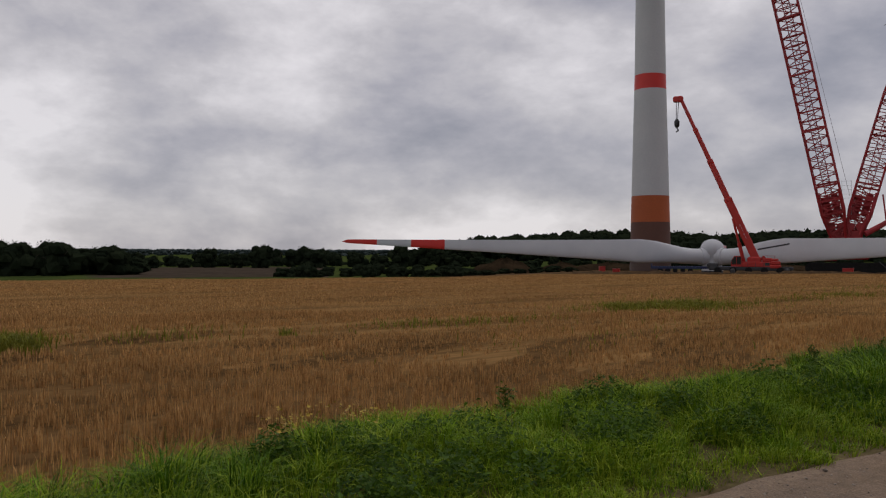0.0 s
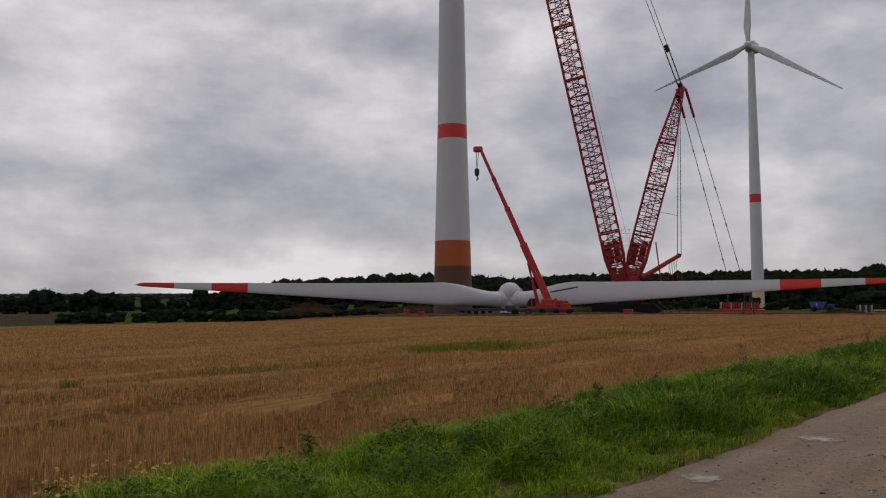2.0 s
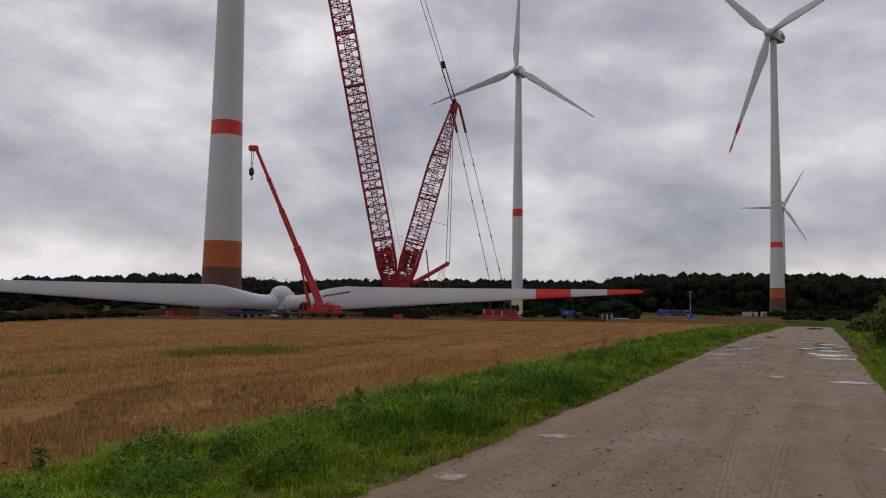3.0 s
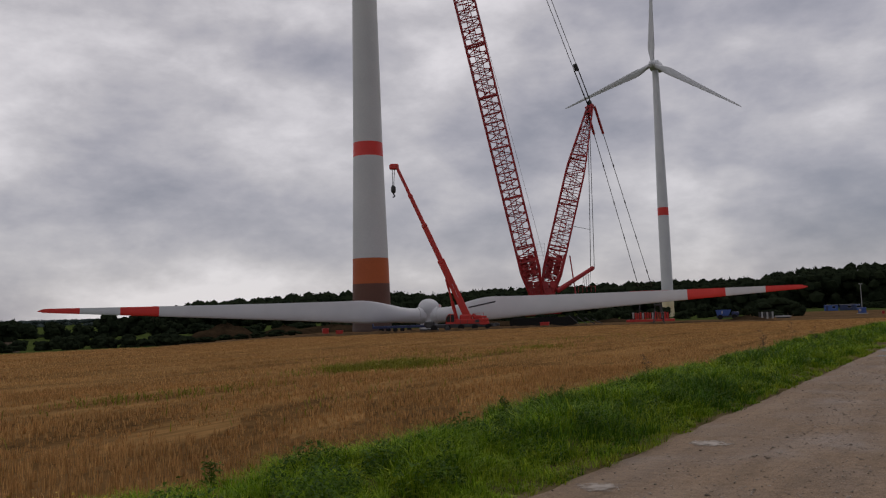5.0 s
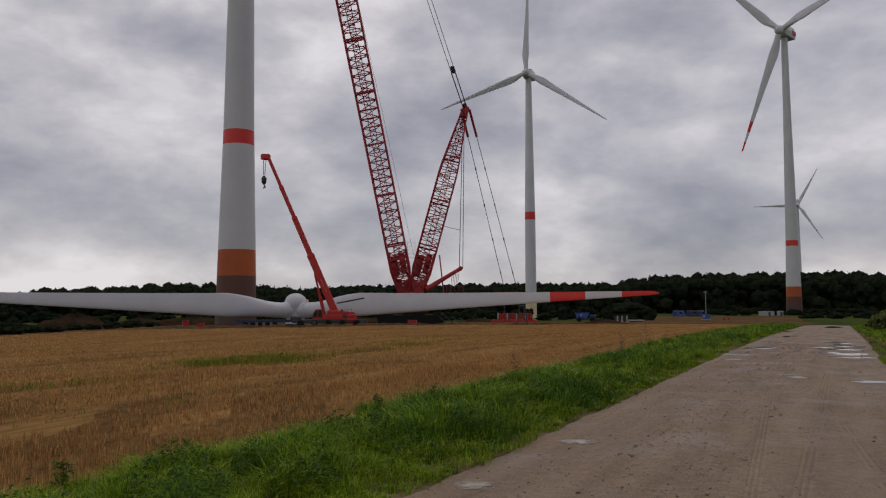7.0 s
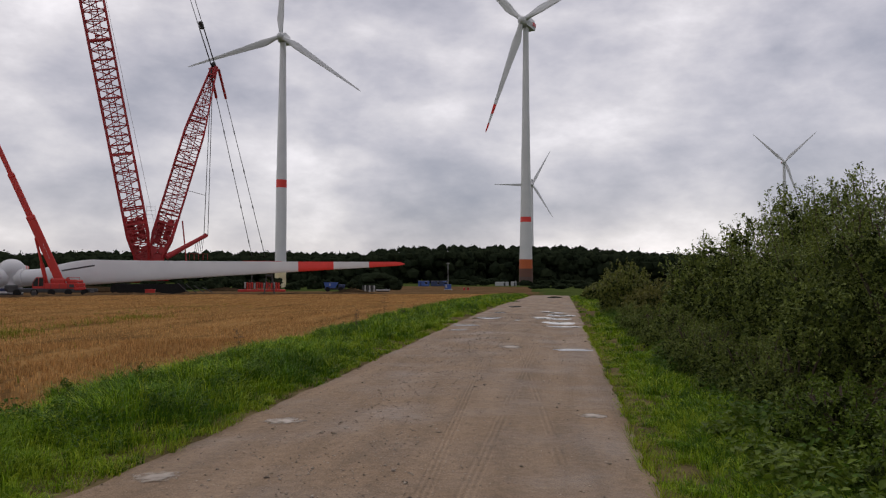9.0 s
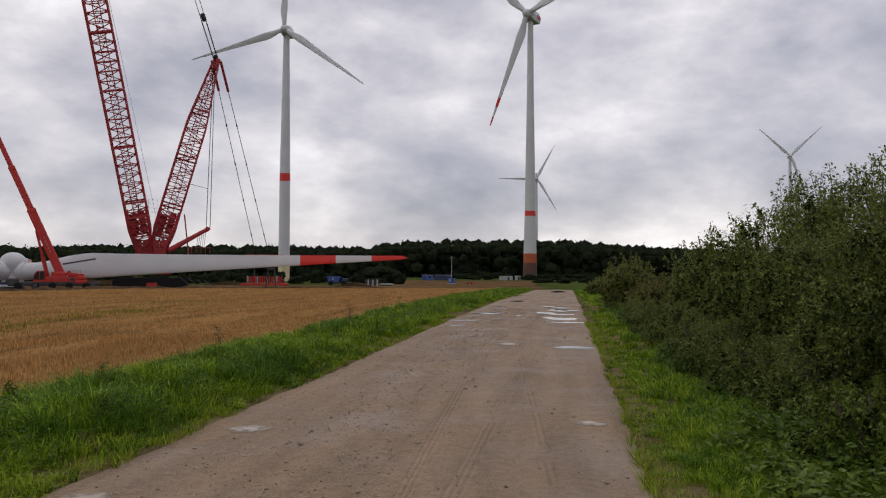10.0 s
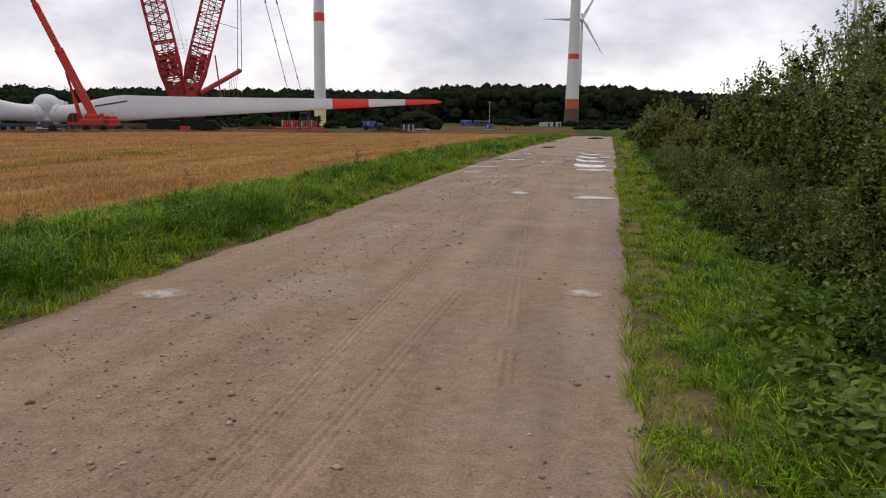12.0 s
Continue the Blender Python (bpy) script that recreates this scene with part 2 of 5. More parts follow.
def height(x, y):
    """The lie of the land, for numbers or arrays."""
    dx, dy = np.asarray(x, float) - CX, np.asarray(y, float) - CY
    r, az = np.hypot(dx, dy), np.degrees(np.arctan2(-dx, dy))
    ahead = np.interp(r, [0, 55, 112, 140, 172, 306, 475, 560, 700, 1000, 5000], [0, 0, -0.45, -1.05, -1.35, -1.5, -1.8, -1.0, 6.0, 9.0, 9.0])
    left = np.interp(r, [0, 40, 90, 130, 330, 500, 1000, 2000, 5000], [0, 0, -0.65, -2.3, -2.7, -3.0, 2.0, 12.0, 12.0])
    k = smooth01((az - 46) / 12) * (az < 150)
    z = ahead * (1 - k) + left * k
    wave = 0.05 * np.sin(x * 0.31 + 1.0) * np.sin(y * 0.27) + 0.03 * np.sin(x * 0.9) * np.sin(y * 0.7 + 2)
    off_road = smooth01((np.abs(np.asarray(x, float) - 0.15) - 2.6) / 1.5)
    verge = 0.06 * smooth01((-np.asarray(x, float) - 2.4) / 1.0) * (1 - smooth01((-np.asarray(x, float) - 4.2) / 1.2))
    in_road = (np.asarray(x, float) > road_left(y) + 0.15) * (np.asarray(x, float) < 2.5) * (r < 150)
    return z + wave * off_road * (r < 200) + verge * (r < 160) - 0.12 * in_road


def field_edge(y):
    """How far left of the track's middle the stubble begins."""
    return np.interp(y, [-5, 2, 3.4, 5, 14, 20, 45, 110], [-4.1, -4.4, -4.5, -4.8, -5.0, -5.4, -6.6, -8.0])



def field_mask(x, y):
    """1 on the stubble."""
    dx, dy = x - CX, y - CY
    r, az = np.hypot(dx, dy), np.degrees(np.arctan2(-dx, dy))
    edge = np.interp(az, [0, 12, 20, 30, 37, 50, 56, 63, 70, 90, 180], [185, 165, 140, 112, 94, 90, 84, 80, 78, 76, 76])
    return (x < field_edge(y) + 0.2 * np.sin(y * 0.8) + 0.15 * np.sin(y * 2.3)) & (r < edge) & (az > 0)


def build_ground():
    rs = [0.0]
    step = 0.4
    while rs[-1] < 4800:
        rs.append(rs[-1] + step)
        step = max(0.4, rs[-1] * 0.025)
    rs = np.array(rs[1:])
    na = 330
    az = np.arange(na) * 2 * np.pi / na
    R, A = np.meshgrid(rs, az, indexing="ij")
    x, y = CX - np.sin(A) * R, CY + np.cos(A) * R
    verts = np.stack([x, y, height(x, y)], -1).reshape(-1, 3)
    i, j = np.meshgrid(np.arange(len(rs) - 1), np.arange(na), indexing="ij")
    a, b = i * na + j, i * na + (j + 1) % na
    c, d = a + na, b + na
    faces = np.concatenate([np.stack([a, c, b], -1).reshape(-1, 3), np.stack([b, c, d], -1).reshape(-1, 3)])
    verts = np.concatenate([verts, [[CX, CY, height(CX, CY)]]])
    centre = len(verts) - 1
    faces = np.concatenate([faces, [(centre, k, (k + 1) % na) for k in range(na)]])
    mid = verts[faces].mean(1)
    mx, my = mid[:, 0], mid[:, 1]
    rr, aa = np.hypot(mx - CX, my - CY), np.degrees(np.arctan2(CX - mx, my - CY))
    index = np.zeros(len(faces), int)
    index[field_mask(mx, my)] = 1
    # close to the viewer the soil's colour also carries the shade between stalks
    near = 15 + 4 * np.sin(mx * 0.9) * np.sin(my * 0.7 + 1) + 3 * np.sin(mx * 2.1 + my * 1.3)
    index[field_mask(mx, my) & (rr < near)] = 5
    pad = (rr > 74) & (rr < 205) & (aa > 1.5) & (aa < 56) & ~field_mask(mx, my)
    index[pad] = 2
    index[(rr >= 180) & (rr < 380) & (aa > 2.2) & (aa < 15)] = 2
    index[(rr > 120) & (rr < 330) & (aa > 64) & (aa < 80)] = 3
    index[(rr < 70) & (mx > field_edge(my) - 0.2) & (mx < 12)] = 4
    soil = surface("straw_littered_soil", (0.085, 0.046, 0.018), (0.36, 0.205, 0.078), 0.9, 1.0, 0.5, fine=9.0, spec=0.0, stretch=(1.0, 0.12, 1.0))
    meadow = surface("meadow", (0.026, 0.044, 0.012), (0.085, 0.108, 0.030), 0.08, 1.0, 0.4, fine=0.7, spec=0.0)
    dirt = surface("building_site_dirt", (0.060, 0.037, 0.019), (0.19, 0.118, 0.060), 0.15, 1.0, 0.5, fine=0.9, spec=0.0)
    plough = surface("ploughed_field", (0.045, 0.034, 0.025), (0.095, 0.073, 0.054), 0.1, 1.0, 0.4, fine=0.6, spec=0.0)
    ob = triangles("ground", verts, faces, [meadow, soil, dirt, plough, surface("verge_thatch", (0.055, 0.046, 0.018), (0.20, 0.155, 0.08), 1.6, 1.0, 0.7, fine=18.0, spec=0.0),
        surface("field_soil_with_shade", (0.05, 0.028, 0.012), (0.25, 0.14, 0.055), 0.9, 1.0, 0.7, fine=14.0, spec=0.0, stretch=(1.0, 0.3, 1.0))], index, True)
    return tagged(ob, "gently falling farmland of stubble, meadow and bare earth", "ground", kind="structure")


build_ground()

ROAD_R = 2.64


def road_edge(y, side):
    wob = 0.025 * math.sin(y * 0.9 + side) + 0.015 * math.sin(y * 2.7 + 2 * side) + 0.02 * math.sin(y * 6.1)
    return (float(road_left(y)) if side < 0 else ROAD_R) + wob


def road_height(u, y):
    """Height over a cambered, rutted track; u from 0 at one edge to 1 at the other."""
    ruts = -0.018 * math.exp(-((u - 0.24) / 0.07) ** 2) - 0.020 * math.exp(-((u - 0.80) / 0.06) ** 2)
    z = 0.05 * math.sin(math.pi * u) + ruts * (0.92 + 0.08 * math.sin(y * 0.6))
    z += 0.005 * noise.noise((u * 6, y * 0.35, 0)) + 0.003 * noise.noise((u * 25, y * 4.0, 3))
    return z


def build_road():
    m = bpy.data.materials.new("gravel_track")
    m.use_nodes = True
    tree = m.node_tree
    make, join = nodes_of(tree)
    out, bsdf = make("ShaderNodeOutputMaterial"), make("ShaderNodeBsdfPrincipled")
    join(bsdf.outputs[0], out.inputs[0])
    coord, stretch = make("ShaderNodeTexCoord"), make("ShaderNodeMapping")
    stretch.inputs["Scale"].default_value = (2.2, 0.22, 1)
    join(coord.outputs["Object"], stretch.inputs[0])
    streak = make("ShaderNodeTexNoise", Scale=1.0, Detail=5.0)
    join(stretch.outputs[0], streak.inputs["Vector"])
    grit = make("ShaderNodeTexNoise", Scale=70.0, Detail=4.0)
    patch = make("ShaderNodeTexNoise", Scale=0.7, Detail=4.0)
    for n in (grit, patch):
        join(coord.outputs["Object"], n.inputs["Vector"])
    f = maths(tree, join, "ADD", maths(tree, join, "MULTIPLY", streak.outputs[0], 0.26), maths(tree, join, "MULTIPLY", grit.outputs[0], 0.40))
    mottle = make("ShaderNodeTexNoise", Scale=9.0, Detail=5.0, Roughness=0.65)
    join(coord.outputs["Object"], mottle.inputs["Vector"])
    f = maths(tree, join, "ADD", f, maths(tree, join, "ADD", maths(tree, join, "MULTIPLY", patch.outputs[0], 0.12), maths(tree, join, "MULTIPLY", mottle.outputs[0], 0.22)))
    tint = ramp(make, [(0.37, (0.103, 0.069, 0.041)), (0.5, (0.224, 0.154, 0.096)), (0.63, (0.355, 0.252, 0.164))])
    join(f, tint.inputs[0]), join(tint.outputs[0], bsdf.inputs["Base Color"])
    wet = ramp(make, [(0.3, (0.42, 0.42, 0.42)), (0.6, (0.8, 0.8, 0.8))])
    join(patch.outputs[0], wet.inputs[0]), join(wet.outputs[0], bsdf.inputs["Roughness"])
    groove_map = make("ShaderNodeMapping")
    groove_map.inputs["Scale"].default_value = (22.0, 0.35, 1)
    join(coord.outputs["Object"], groove_map.inputs[0])
    groove = make("ShaderNodeTexNoise", Scale=1.0, Detail=3.0)
    join(groove_map.outputs[0], groove.inputs["Vector"])
    relief = make("ShaderNodeBump", Strength=0.7, Distance=0.02)
    place = make("ShaderNodeSeparateXYZ")
    join(coord.outputs["Object"], place.inputs[0])
    treads = None
    for x0, slope, pitch, wide in ((0.67, -0.055, 0.052, 0.08), (0.98, 0.004, 0.06, 0.09), (1.92, -0.088, 0.07, 0.07)):
        off = maths(tree, join, "SUBTRACT", maths(tree, join, "SUBTRACT", place.outputs[0], x0), maths(tree, join, "MULTIPLY", maths(tree, join, "SUBTRACT", place.outputs[1], 8.0), slope))
        near = maths(tree, join, "LESS_THAN", maths(tree, join, "ABSOLUTE", off), wide)
        wave = maths(tree, join, "MULTIPLY", maths(tree, join, "SINE", maths(tree, join, "MULTIPLY", off, math.tau / pitch)), near)
        treads = wave if treads is None else maths(tree, join, "ADD", treads, wave)
    gone = maths(tree, join, "MULTIPLY", maths(tree, join, "GREATER_THAN", patch.outputs[0], 0.46), treads)
    f2 = maths(tree, join, "ADD", f, maths(tree, join, "MULTIPLY", gone, 0.03))
    join(f2, tint.inputs[0])
    bsdf.inputs["Specular IOR Level"].default_value = 0.2
    tread_relief = maths(tree, join, "MULTIPLY", gone, 0.14)
    both = maths(tree, join, "ADD", tread_relief, maths(tree, join, "MULTIPLY", mottle.outputs[0], 0.9))
    both = maths(tree, join, "ADD", both, maths(tree, join, "ADD", maths(tree, join, "MULTIPLY", groove.outputs[0], 0.6), maths(tree, join, "MULTIPLY", grit.outputs[0], 0.4)))
    join(both, relief.inputs["Height"]), join(relief.outputs[0], bsdf.inputs["Normal"])
    ys, y = [], -12.0
    while y < 145:
        ys.append(y)
        y += max(0.12, abs(y - 2) * 0.012)
    n = 60
    verts, faces = [], []
    for y in ys:
        l, r = road_edge(y, -1), road_edge(y, 1)
        base = float(height(np.array(0.15), np.array(y))) + 0.12
        for k in range(n + 1):
            u = k / n
            verts.append((l + (r - l) * u, y, base + road_height(u, y) - (0.05 if k in (0, n) else 0)))
    for i in range(len(ys) - 1):
        for k in range(n):
            a = i * (n + 1) + k
            faces += [(a, a + 1, a + n + 2), (a, a + n + 2, a + n + 1)]
    return tagged(triangles("road", verts, faces, [m], None, True), "damp compacted gravel farm track with ruts", "road", kind="structure")


build_road()


# ---- wind turbines and tower ----
def tower(name, place, bands, diameter, label, group, cap=None):
    """bands: (bottom, top, part name, material); diameter: a function of the height."""
    t = thing(name, Matrix.Translation(place), label, "wind turbine", group)
    for lo, hi, what, material in bands:
        k = max(2, int((hi - lo) / 8))
        hs = [lo + (hi - lo) * i / k for i in range(k + 1)]
        part(what, Geo().turned([(diameter(h) / 2, h) for h in hs], 48), material, t, smooth=True)
    return t


def blade_rings(length, s0, s1, root, chord, steps):
    """Sections of a rotor blade along +x from s0 to s1 (shares of its length); the chord lies along y, the thickness along z."""
    rings = []
    for i in range(steps + 1):
        s = s0 + (s1 - s0) * i / steps
        grow = float(smooth01(np.array((s - 0.04) / 0.16)))
        c = root * (1 - grow) + chord * grow
        if s > 0.2:
            c = chord * (1 - 0.86 * ((s - 0.2) / 0.8) ** 0.85)
        if s > 0.985:
            c *= max(0.12, math.sqrt(max(0.0, (1 - s) / 0.015)))
        th = root * (1 - grow) + grow * c * (0.32 - 0.16 * s)
        lead = -root / 2 * (1 - grow) - grow * c * 0.36
        ring = []
        for k in range(24):
            a = math.tau * k / 24
            round_y, round_z = math.cos(a) * c / 2, math.sin(a) * th / 2
            foil = 0.5 * (1 - math.cos(a))
            sharp = 1 - grow * 0.75 * foil
            ring.append(Vector((s * length, lead + c / 2 - round_y, round_z * sharp)))
        rings.append(ring)
    return rings


def blade(parent, m, length, root, chord, marks):
    """A white blade with red bands; marks: lengths of red, white and red from the tip."""
    cuts, s = [], 1.0
    for k, d in enumerate(marks):
        cuts.append((s - d / length, s, k % 2 == 0))
        s -= d / length
    body = part("blade", Geo().loft(blade_rings(length, 0, s, root, chord, 30)), M_WHITE, parent, smooth=True)
    body.matrix_basis = m
    for lo, hi, red in cuts:
        part("red_band" if red else "white_band", Geo().loft(blade_rings(length, lo, hi, root, chord, 8)), M_BANDRED if red else M_WHITE, body, smooth=True)
    return body


def turbine(place, bands, diameter, hub_z, length, yaw, angles, marks, label, red_tail=False):
    t = tower("wind_turbine", place, bands, diameter, label, "standing wind turbines")
    face = Matrix.Translation((0, 0, hub_z)) @ pose(0, 0, 0, 0, 0, yaw)
    big = length / 40
    nac = Geo().loft([[face @ Vector((x * w, y, z * w + 0.2)) for x, z in ((-1.7, -1.7), (1.7, -1.7), (2.0, 0), (1.6, 1.8), (-1.6, 1.8), (-2.0, 0))] for y, w in ((-2.6 * big, 0.8 * big), (-1.5 * big, big), (4.5 * big, big), (6.0 * big, 0.75 * big))])
    part("nacelle", nac, M_WHITE, t, "white nacelle with red stripe" if red_tail else "")
    if red_tail:
        part("red_stripe", Geo().box(face @ Vector((0, 3.2 * big, 0.2)), (4.1 * big, 3.0 * big, 1.2 * big), face.to_3x3()), M_BANDRED, t)
    part("hub", Geo().loft([[face @ Vector((r * math.cos(a), y, r * math.sin(a))) for a in [math.tau * k / 20 for k in range(20)]] for y, r in ((-2.4 * big, 1.5 * big), (-3.4 * big, 1.6 * big), (-4.4 * big, 1.35 * big), (-5.0 * big, 0.7 * big), (-5.2 * big, 0.1 * big))]), M_WHITE, t, smooth=True)
    for a in angles:
        # out along the blade, turned clockwise from straight up as one sees the rotor from its front
        m = face @ Matrix.Translation((0, -3.4 * big, 0)) @ pose(0, 0, 0, 0, a, 0) @ pose(0, 0, 0, 0, -90, 0) @ pose(0, 0, 0, 80, 0, 0)
        blade(t, m, length, 1.9 * big * 0.9, 3.0 * big, marks)
    return t


def ground_at(az, r):
    p = polar(az, r)
    p.z = float(height(np.array(p.x), np.array(p.y)))
    return p


def hybrid(h):
    return np.interp(h, [0, 15.7, 41, 70, 110, 160], [8.5, 7.75, 6.45, 5.6, 4.2, 3.3])


HYBRID_BANDS = [(0, 5.3, "dark_band", M_BROWN), (5.3, 10.2, "brown_band", M_RUST), (10.2, 15.7, "orange_band", M_ORANGE), (15.7, 38.1, "lower_shaft", M_CONCRETE), (38.1, 41.2, "red_ring", M_BANDRED)]
tower("turbine_tower", ground_at(41.35, 172) + Vector((0, 0, 0.1)), HYBRID_BANDS + [(41.2, 108, "upper_shaft", M_CONCRETE)], hybrid,
      "unfinished pale grey tower with brown foot and red ring", "towers")
turbine(ground_at(2.62, 475), HYBRID_BANDS + [(41.2, 156, "upper_shaft", M_CONCRETE)], hybrid, 159, 70, -18, (-160, -42, 68), (6, 6, 6),
        "tall grey wind turbine with brown foot beyond the track", True)
turbine(ground_at(20.25, 306), [(0, 8, "yellowed_foot", M_YELLOW), (8, 38.0, "lower_shaft", M_WHITE), (38.0, 41.0, "red_ring", M_BANDRED), (41.0, 94.0, "upper_shaft", M_WHITE)],
        lambda h: np.interp(h, [0, 40, 94], [4.3, 4.0, 2.3]), 95.5, 38, 4, (2, 125, 253), (), "slim white wind turbine with one red ring")
turbine(ground_at(2.2, 840), [(0, 101, "shaft", M_WHITE)], lambda h: np.interp(h, [0, 100], [4.2, 2.4]), 101 - 6, 41, 10, (-90, 28, 148), (), "distant white wind turbine behind the woods")
turbine(ground_at(-14.85, 850), [(0, 112, "shaft", M_WHITE)], lambda h: np.interp(h, [0, 112], [4.2, 2.6]), 112, 41, -5, (-46, 46, 162), (), "distant white wind turbine behind the hedge", True)


# ---- the rotor on the ground ----
def build_rotor():
    p = ground_at(37.24, 155)
    away = 37.24 - 3.1
    t = thing("rotor", Matrix.Translation(p) @ pose(0, 0, 0, 0, 0, 90 + away), "white three-bladed rotor with red-banded tips lying hub down", "rotor")
    part("hub", Geo().turned([(1.95, 0.4), (1.75, 1.2), (1.6, 2.2), (1.7, 3.0), (1.95, 3.6), (2.1, 4.2), (2.08, 4.8), (1.78, 5.5), (1.25, 5.95), (0.65, 6.2), (0.05, 6.28)], 40), M_WHITE, t, smooth=True)
    part("stand", Geo().turned([(1.9, -0.3), (1.9, 0.3), (1.75, 0.5)], 24), M_DARK, t)
    for a in (0, 120, -120):
        m = pose(0, 0, 0, 0, 0, a) @ Matrix.Translation((1.2, 0, 2.95)) @ pose(0, 0, 0, 0, -2.2, 0) @ pose(0, 0, 0, 90, 0, 0)
        blade(t, m, 67.2, 2.9, 4.3, (6, 6, 6))
        if a == 120:
            for k in range(2):
                bar = part("lettering_bar", Geo().box((48.6 + 1.1 * k, 0.95, 0.2), (0.8, 0.35, 0.12)), M_WHITE, t)
                bar.matrix_basis = m
        collar = Geo().tube((1.7, 0, 3.05), (2.5, 0, 3.06), 1.58, 1.58, 28)
        c = part("blade_collar", collar, M_WHITE, t, smooth=True)
        c.matrix_basis = pose(0, 0, 0, 0, 0, a)


build_rotor()


# ---- cranes ----
def lattice(geo_chords, geo_laces, a, b, w, d, bay, side, chord=0.13, lace=0.06, taper0=0.0, taper1=0.0, cw=None):
    """A square lattice mast from a to b; side: the sideways direction; taper: metres at each end over which it narrows."""
    a, b = Vector(a), Vector(b)
    axis = (b - a).normalized()
    sx = (side - axis * side.dot(axis)).normalized()
    sy = axis.cross(sx)
    length = (b - a).length
    n = max(2, round(length / bay))
    rows = []
    for i in range(n + 1):
        s = length * i / n
        k = min(1.0, 0.6 + 0.4 * (s / taper0 if taper0 else 1), 0.3 + 0.7 * ((length - s) / taper1 if taper1 else 1))
        c = a + axis * s
        rows.append([c + sx * (w / 2 * k * u) + sy * (d / 2 * k * v) for u, v in ((-1, -1), (1, -1), (1, 1), (-1, 1))])
    for i in range(n):
        for k in range(4):
            geo_chords.tube(rows[i][k], rows[i + 1][k], chord, n=6)
            l = (k + 1) % 4
            if i % 2:
                geo_laces.tube(rows[i][k], rows[i + 1][l], lace, n=4)
            else:
                geo_laces.tube(rows[i][l], rows[i + 1][k], lace, n=4)
            geo_laces.tube(rows[i][k], rows[i][l], lace * (2.2 if i % 6 == 0 else 1), n=4)
    return rows


def build_lattice_crane():
    foot = ground_at(29.0, 165)
    t = thing("crawler_crane", Matrix.Translation(foot), "large red crawler crane with lattice boom and derrick mast", "crane")
    away, across = (polar(29, 166) - polar(29, 165)).normalized(), (polar(28, 165) - polar(29, 165)).normalized()

    def at(az, el, r):
        p = polar(az, r)
        p.z = 1.68 + r * math.tan(radians(el))
        return p - foot
    boom0 = at(29.4, 1.2, 165)
    knee = at(33.85, 22.25, 153)
    head = boom0 + (knee - boom0) * (165 / (knee.z - boom0.z))
    der0, der1 = at(28.65, 1.2, 166), at(24.95, 14.5, 173)
    for nm, a, b, w, t0, t1 in (("boom", boom0, head, 3.95, 5.0, 10.0), ("derrick_mast", der0, der1, 3.9, 5.0, 15.0)):
        ch, la = Geo(), Geo()
        lattice(ch, la, a, b, w, w * 0.85, 1.75, across, 0.16, 0.105, t0, t1)
        inner = Geo()
        lattice(inner, inner, a.lerp(b, 0.03), a.lerp(b, 0.97), w * 0.3, w * 0.2, 2.1, across, 0.06, 0.05, t0, t1)
        p = part(nm, ch, M_CRANE, t)
        part("lacing", la, M_CRANE, p)
        part("ladder_way", inner, M_CRANE, p)
        base = Geo()
        axis = (b - a).normalized()
        lattice(base, base, a, a + axis * 9.0, w * 0.9, w * 0.8, 1.2, across, 0.22, 0.14, 5.0, 0)
        base.box(a + axis * 6.0 - across * w * 0.22, (0.8, 1.2, 4.2), axis.to_track_quat("Z", "Y").to_matrix(), 0.1)
        base.box(a + axis * 6.6 + across * w * 0.2, (0.7, 1.2, 4.4), axis.to_track_quat("Z", "Y").to_matrix(), 0.1)
        part("foot_section", base, M_CRANE, p)
    body = Geo()
    turn = Matrix((across, away, Vector((0, 0, 1)))).transposed()
    body.box(Vector((0, 0, 4.0)), (7.5, 4.0, 3.0), turn, 0.2).box(across * 4.5 + Vector((0, 0, 4.4)), (5.0, 3.4, 1.6), turn, 0.15)
    body.box(across * -2.6 + Vector((0, 0, 3.2)), (2.2, 4.6, 2.0), turn, 0.2)
    part("upper_carriage", body, M_CRANE, t)
    joint = (boom0 + der0) / 2
    house = Geo().box(joint + Vector((0, 0, 0.7)), (5.6, 2.6, 2.0), turn, 0.3)
    for k in range(4):
        house.tube(joint + across * (k * 1.6 - 2.4) - away * 1.7 + Vector((0, 0, 2.2)), joint + across * (k * 1.6 - 2.4) + away * 1.7 + Vector((0, 0, 2.2)), 0.75, n=14)
    part("winch_house", house, M_CRANE, t)
    for k, lean in ((-2.2, -1.3), (-0.6, 1.2), (0.7, -1.0), (2.3, 1.4)):
        part("foot_strut", Geo().tube(joint + across * k - away * 1.6 + Vector((0, 0, 0.6)), joint + across * (k + lean) - away * 1.6 + Vector((0, 0, 4.4)), 0.2, n=6), M_CRANE, t)
    cage = Geo()
    for k in range(5):
        q = joint + across * 0.2 + Vector((0, 0, 7.6 + 0.8 * k))
        cage.tube(q - across * 0.8, q + across * 0.8, 0.025, n=4)
    for s in (-1, 1):
        cage.tube(joint + across * (0.2 + 0.8 * s) + Vector((0, 0, 3.6)), joint + across * (0.2 + 0.8 * s) + Vector((0, 0, 11.0)), 0.025, n=4)
    part("access_ladder", cage, M_GREY, t)
    for s in (-1, 1):
        ring = []
        for k in range(28):
            a = math.tau * k / 28
            ring.append(across * (math.copysign(6.8, math.cos(a)) * (0.86 + 0.14 * abs(math.cos(a)))) + Vector((0, 0, 0.95 + 0.95 * math.sin(a))))
        part("track", Geo().loft([[p + away * (s * 3.6 - 0.8) for p in ring], [p + away * (s * 3.6 + 0.8) for p in ring]]), M_RUBBER, t)
